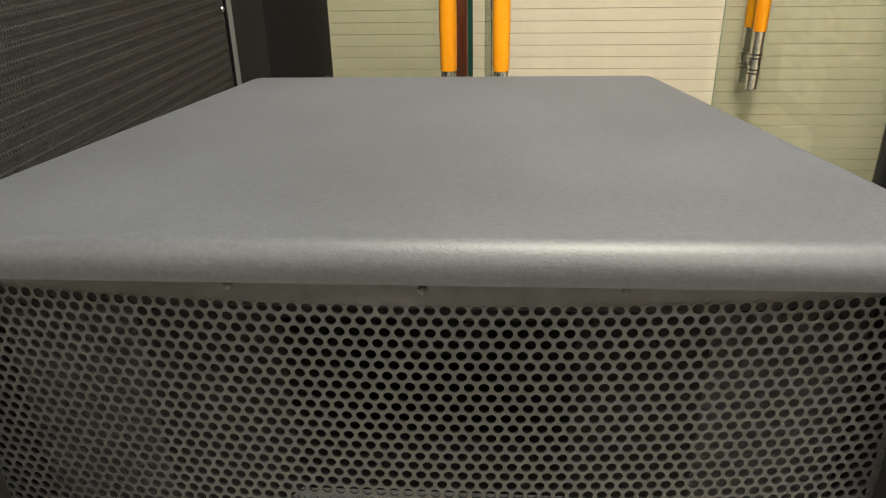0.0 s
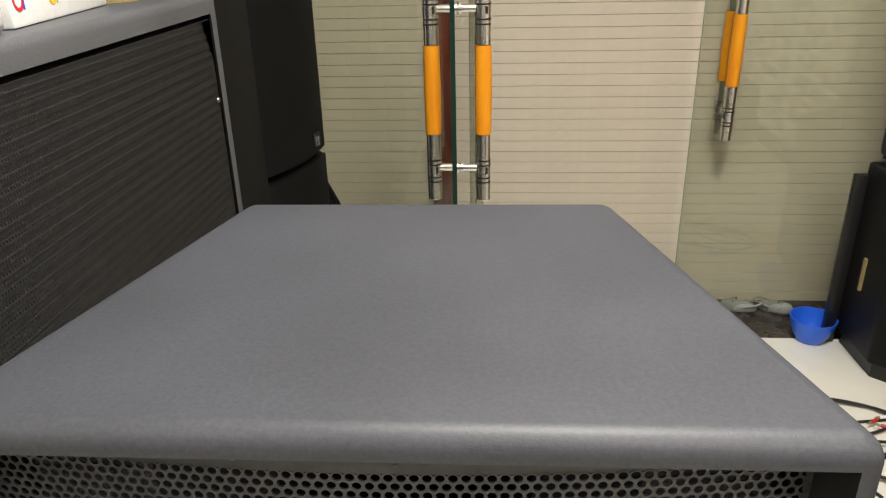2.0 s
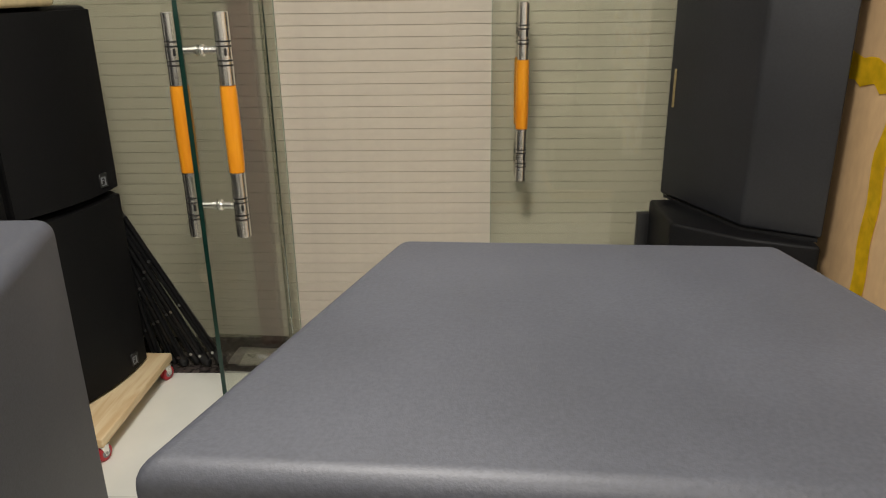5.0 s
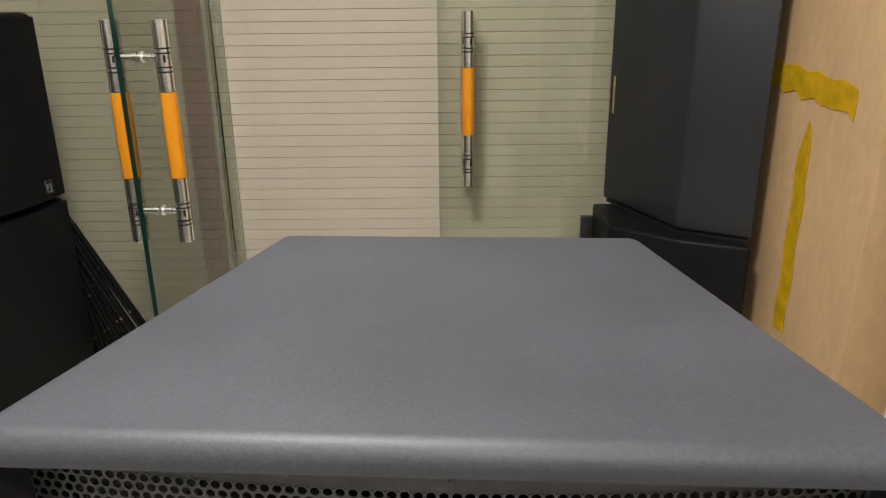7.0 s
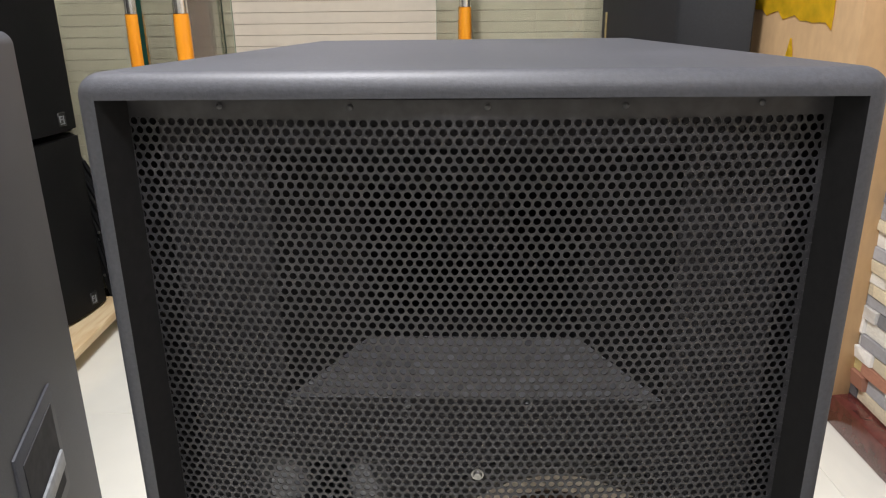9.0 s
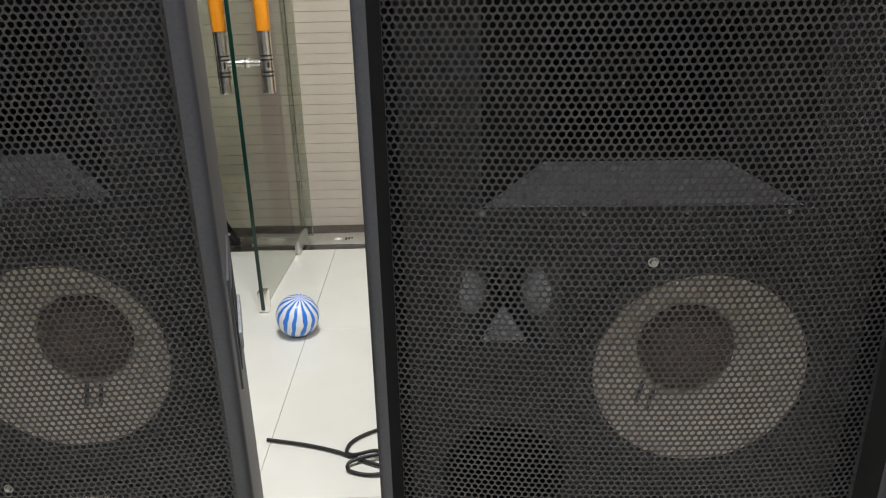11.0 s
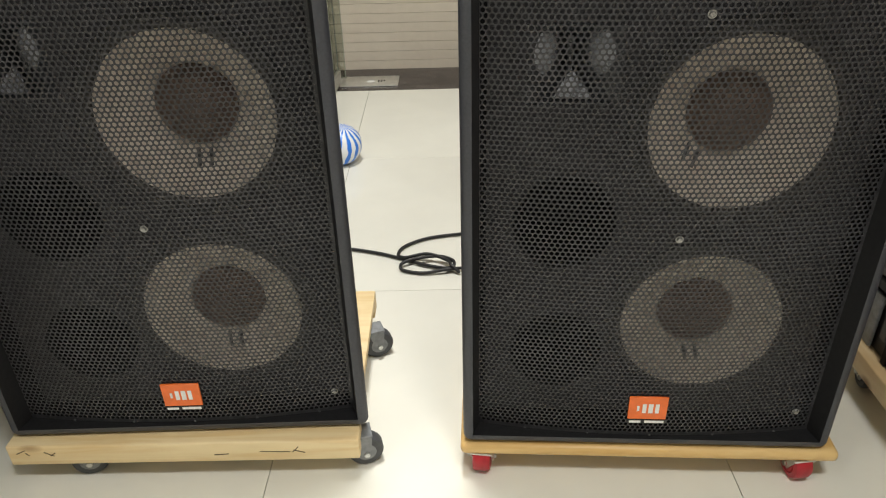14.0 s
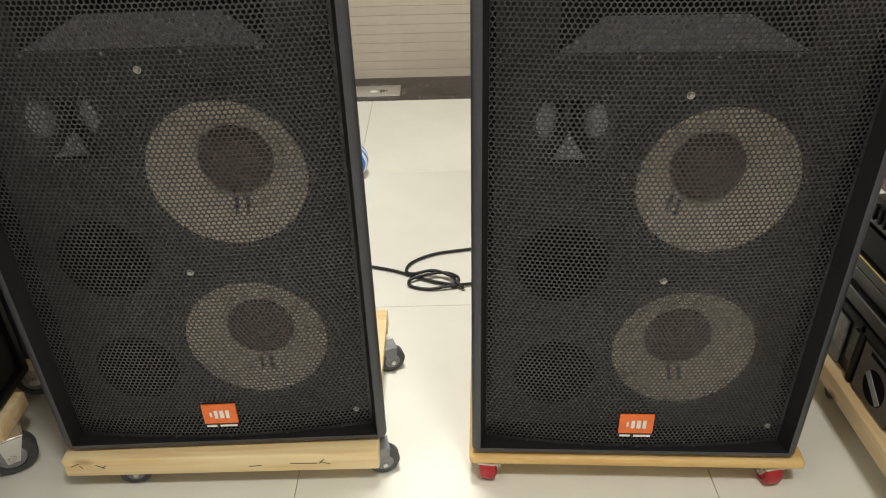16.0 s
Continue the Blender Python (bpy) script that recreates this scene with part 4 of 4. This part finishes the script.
LOOPS = (
    ((0.55, 1.68), (0.60, 1.685), (0.67, 1.672), (0.74, 1.63), (0.79, 1.585)),
    ((0.80, 1.59), (0.74, 1.63), (0.66, 1.654), (0.58, 1.66), (0.50, 1.63), (0.41, 1.555), (0.368, 1.462), (0.41, 1.39), (0.49, 1.355), (0.58, 1.33), (0.68, 1.29)),
    ((0.53, 1.67), (0.505, 1.61), (0.496, 1.548), (0.522, 1.458), (0.555, 1.385), (0.56, 1.31), (0.52, 1.23)),
    ((0.80, 1.585), (0.72, 1.57), (0.641, 1.554), (0.575, 1.51), (0.55, 1.45), (0.556, 1.39), (0.60, 1.32), (0.68, 1.27)),
    ((0.80, 1.57), (0.73, 1.52), (0.66, 1.49), (0.635, 1.47), (0.66, 1.455), (0.73, 1.45), (0.80, 1.46)),
    ((0.79, 1.55), (0.75, 1.49), (0.70, 1.42), (0.63, 1.36), (0.58, 1.30), (0.60, 1.24)),
    ((0.56, 1.36), (0.62, 1.40), (0.70, 1.40), (0.78, 1.37)),
)
for k, loop in enumerate(LOOPS):
    pts = [(x, y, 0.0048 + 0.0075 * ((k + i // 3) % 3)) for i, (x, y) in enumerate(loop)]
    solid("black_cable", tube(pts, 0.0045), M_CABLE, "black audio cable looped loosely on the tiles", "cable")
for x, y, turn, colour in ((0.70, 1.54, 30, M_RED), (0.735, 1.565, 10, M_WHITE), (0.72, 1.525, -20, M_RED)):
    rca = thing("phono_plug", pose(x, y, 0.022, 0, 0, turn), "small phono plug lying on tangled cables", "plug", "phono plugs")
    part("shell", lathe([(0, 0), (0.004, 0), (0.0055, 0.004), (0.0055, 0.022), (0.004, 0.03), (0, 0.03)], 14, pose(0, 0, 0, 0, 90)), colour, rca)
    part("tip", lathe([(0, 0), (0.004, 0), (0.004, 0.008), (0.0016, 0.009), (0.0016, 0.016), (0, 0.017)], 12, pose(0, 0, 0, 0, -90)), M_GOLD, rca, "gilt contact tip")
plug = thing("cable_plug", pose(0.545, 1.675, 0.012, 0, 0, 55), "blue speaker plug on a black cable", "plug")
part("shell", lathe([(0, 0), (0.007, 0), (0.012, 0.012), (0.012, 0.05), (0.010, 0.055), (0, 0.055)], 18, pose(0, 0, 0.001, 0, 90, 0)), M_BLUE, plug)

# clogs beyond the glass
M_CLOG = mat("grey_rubber_clog", (0.24, 0.25, 0.24), 0.6, grain=0.1, scale=60, bump=0.1)


def clog(m):
    c = thing("clog", m, "pale grey rubber clog beyond the glass door", "shoe", "pair of clogs")
    bm = bmesh.new()
    bmesh.ops.create_uvsphere(bm, u_segments=24, v_segments=14, radius=1)
    for v in bm.verts:
        x, y, z = v.co
        w = 0.045 * (1 + 0.15 * x)
        v.co = 0.62 * Vector((x * 0.11, y * w, max(z, -0.55) * 0.045 * (1 + 0.35 * max(0, x)) + 0.026))
    part("upper", bm, M_CLOG, c)
    part("heel_strap", tube([(-0.02, -0.028, 0.028), (-0.055, -0.025, 0.038), (-0.078, 0, 0.041), (-0.055, 0.025, 0.038), (-0.02, 0.028, 0.028)], 0.004), M_CLOG, c)
    for i in range(5):
        part("vent_hole", lathe([(0, 0.002), (0.004, 0.002), (0.004, -0.002)], 10, pose(0.012 + 0.011 * (i % 3), -0.012 + 0.012 * (i // 2), 0.046 - 0.004 * (i % 3))), M_BLACK, c)
    return c


c1 = clog(Matrix())
copy_thing(c1, pose(0.66, 2.265, 0.001, 0, 0, -20))
c1.matrix_world = pose(0.525, 2.27, 0.001, 0, 0, 160)

# folded black stands leaning beside the stack
for k in range(6):
    off = 0.045 * k
    st = thing("folded_stand", Matrix(), "folded black steel stand leaning against the stacked loudspeakers", "stand", "folded stands")
    a, b = Vector((-1.075 + 0.004 * k, 2.10 - 0.02 * (k % 2), 0.66 - 0.05 * k)), Vector((-0.765 - off, 2.13 - 0.02 * (k % 2), 0.012))
    part("tube", rod(a, b, 0.017, 14, 0.002), M_BLACK, st)
    part("inner_tube", rod(a.lerp(b, 0.1) + Vector((0.02, -0.02, 0.01)), a.lerp(b, 0.92) + Vector((0.012, -0.02, 0.006)), 0.009, 12, 0.002), M_CABD, st)
    for f in (0.35, 0.62, 0.93):
        q = a.lerp(b, f)
        part("bolt", rod(q + Vector((0, -0.018, 0)), q + Vector((0, -0.012, 0)), 0.006, 10), M_STEEL, st)
    part("foot", rod(b + Vector((0, 0, -0.006)), b + Vector((0, 0, 0.02)), 0.016, 14, 0.003), M_BLACK, st)

# parcels on the grey-edged cabinet and on the stack
M_PRINTS = [mat("print_" + n, c, 0.5, grain=0.1) for n, c in (("red", (0.65, 0.02, 0.03)), ("blue", (0.03, 0.06, 0.6)), ("yellow", (0.8, 0.5, 0.02)), ("green", (0.25, 0.55, 0.03)))]
parcel = thing("parcel", pose(-1.08, 0.62, LZ + LH + 0.0005, 0, 0, 8), "white printed cardboard parcel lying on the bass cabinet", "parcel")
part("carton", box(-0.1, 0.12, -0.16, 0.13, 0, 0.075, 0.004, 2), M_WHITE, parcel)
for k in range(6):
    y, zr = -0.14 + 0.045 * k, 0.030 + 0.016 * (k % 2)
    part("print_ring", lathe([(0.0085, 0.0), (0.0125, 0.0), (0.0125, 0.0007), (0.0085, 0.0007), (0.0085, 0.0)], 20, Matrix.Translation((0.1201, y, zr)) @ pose(0, 0, 0, 0, 90)), M_PRINTS[k % 4], parcel, smooth=False)
    part("print_bar", box(0.1201, 0.1208, y + 0.010, y + 0.0135, zr - 0.011, zr + 0.022), M_PRINTS[(k + 1) % 4], parcel, smooth=False)
M_KRAFT = mat("crumpled_kraft_paper", (0.58, 0.47, 0.27), 0.5, grain=0.12, bump=0.7, bump_scale=28)
cupm = mat("clear_wrap", (0.75, 0.75, 0.73), 0.25, grain=0.05, bump=0.6, bump_scale=30)
solid("plastic_packet", box(-0.05, 0.05, -0.045, 0.045, 0, 0.05, 0.012, 3), cupm, "crumpled white plastic packet on the bass cabinet", "packet", pose(-0.965, 0.40, LZ + LH + 0.0005, 0, 0, 20))
solid("tape_roll", lathe([(0.042, 0.0), (0.058, 0.0), (0.058, 0.005), (0.042, 0.005), (0.042, 0.0)], 36), M_GOLD, "flat roll of yellowish tape on the bass cabinet", "tape roll", pose(-1.02, 0.83, LZ + LH + 0.0005))
solid("wrapped_parcel", box(-0.12, 0.12, -0.1, 0.1, 0, 0.05, 0.015, 3), M_KRAFT, "tan paper-wrapped parcel on top of the stacked loudspeakers", "parcel", pose(-1.13, 1.76, 1.3125, 0, 0, -14))

# ---- floor tiles ----
T, GAP = 0.788, 0.0012
tile_mesh = finish(box(-T / 2 + GAP / 2, T / 2 - GAP / 2, -T / 2 + GAP / 2, T / 2 - GAP / 2, -0.0088, 0.0, 0.0006, 1), M_TILE, "tile")
for i in range(-3, 3):
    for j in range(-6, 3):
        x0, y0 = -0.352 + T * i, 0.568 + T * j
        xa, xb, ya, yb = max(x0, X0), min(x0 + T, X1), max(y0, Y0), min(y0 + T, Y1)
        if xb - xa < 0.02 or yb - ya < 0.02:
            continue
        t = new("tile", tile_mesh)
        t.parent = floor_base
        t.location = ((xa + xb) / 2, (ya + yb) / 2, 0)
        t.scale = ((xb - xa) / T, (yb - ya) / T, 1)

# ---- stone strips ----
STONE = [mat("stone_" + n, c, 0.75, grain=0.18, scale=40, bump=0.6, bump_scale=50, big=0.15, big_scale=12, rnd=0.15) for n, c in (("white", (0.72, 0.70, 0.64)), ("cream", (0.68, 0.60, 0.44)), ("yellow", (0.62, 0.50, 0.22)), ("grey", (0.38, 0.38, 0.40)), ("red", (0.42, 0.20, 0.13)), ("pale", (0.76, 0.74, 0.70)), ("slate", (0.20, 0.20, 0.21)))]
rng = random.Random(11)


def stone_mesh(k, material):
    bm = box(-0.5, 0.5, -0.5, 0.5, -0.5, 0.5)
    for v in bm.verts:
        if v.co.x < 0:
            v.co += Vector((rng.uniform(-0.2, 0.12), rng.uniform(-0.02, 0.02), rng.uniform(-0.04, 0.04)))
    return finish(bm, material, "stone", False)


meshes = [stone_mesh(k, STONE[k % len(STONE)]) for k in range(21)]
rest = {k: bmesh.new() for k in range(len(STONE))}
z = 0.088
row = 0
count = 0
while z < ZC - 0.06:
    h = rng.choice((0.03, 0.036, 0.044))
    y = -1.6 + rng.uniform(0, 0.1)
    while y < 2.0:
        w = rng.uniform(0.06, 0.17)
        d = rng.uniform(0.014, 0.028)
        k = rng.choice((0, 0, 1, 1, 2, 2, 3, 4, 5, 5, 5, 6, 3, 4)) + 7 * rng.randrange(3)
        if 0.35 < y < 1.6 and z < 1.15 and count < 300:
            s = new("stone", meshes[k])
            s.parent = wall_e
            s.location = (X1 - d / 2, y + w / 2, z + h / 2)
            s.scale = (d, w - 0.003, h - 0.003)
            count += 1
        else:
            box(X1 - d, X1, y, y + w - 0.003, z, z + h - 0.003, bm=rest[k % 7])
        y += w
    z += h
for k, bm in rest.items():
    ob = part("stone_strips", bm, STONE[k], wall_e, smooth=False)
    tagged(ob, kind="stuff")
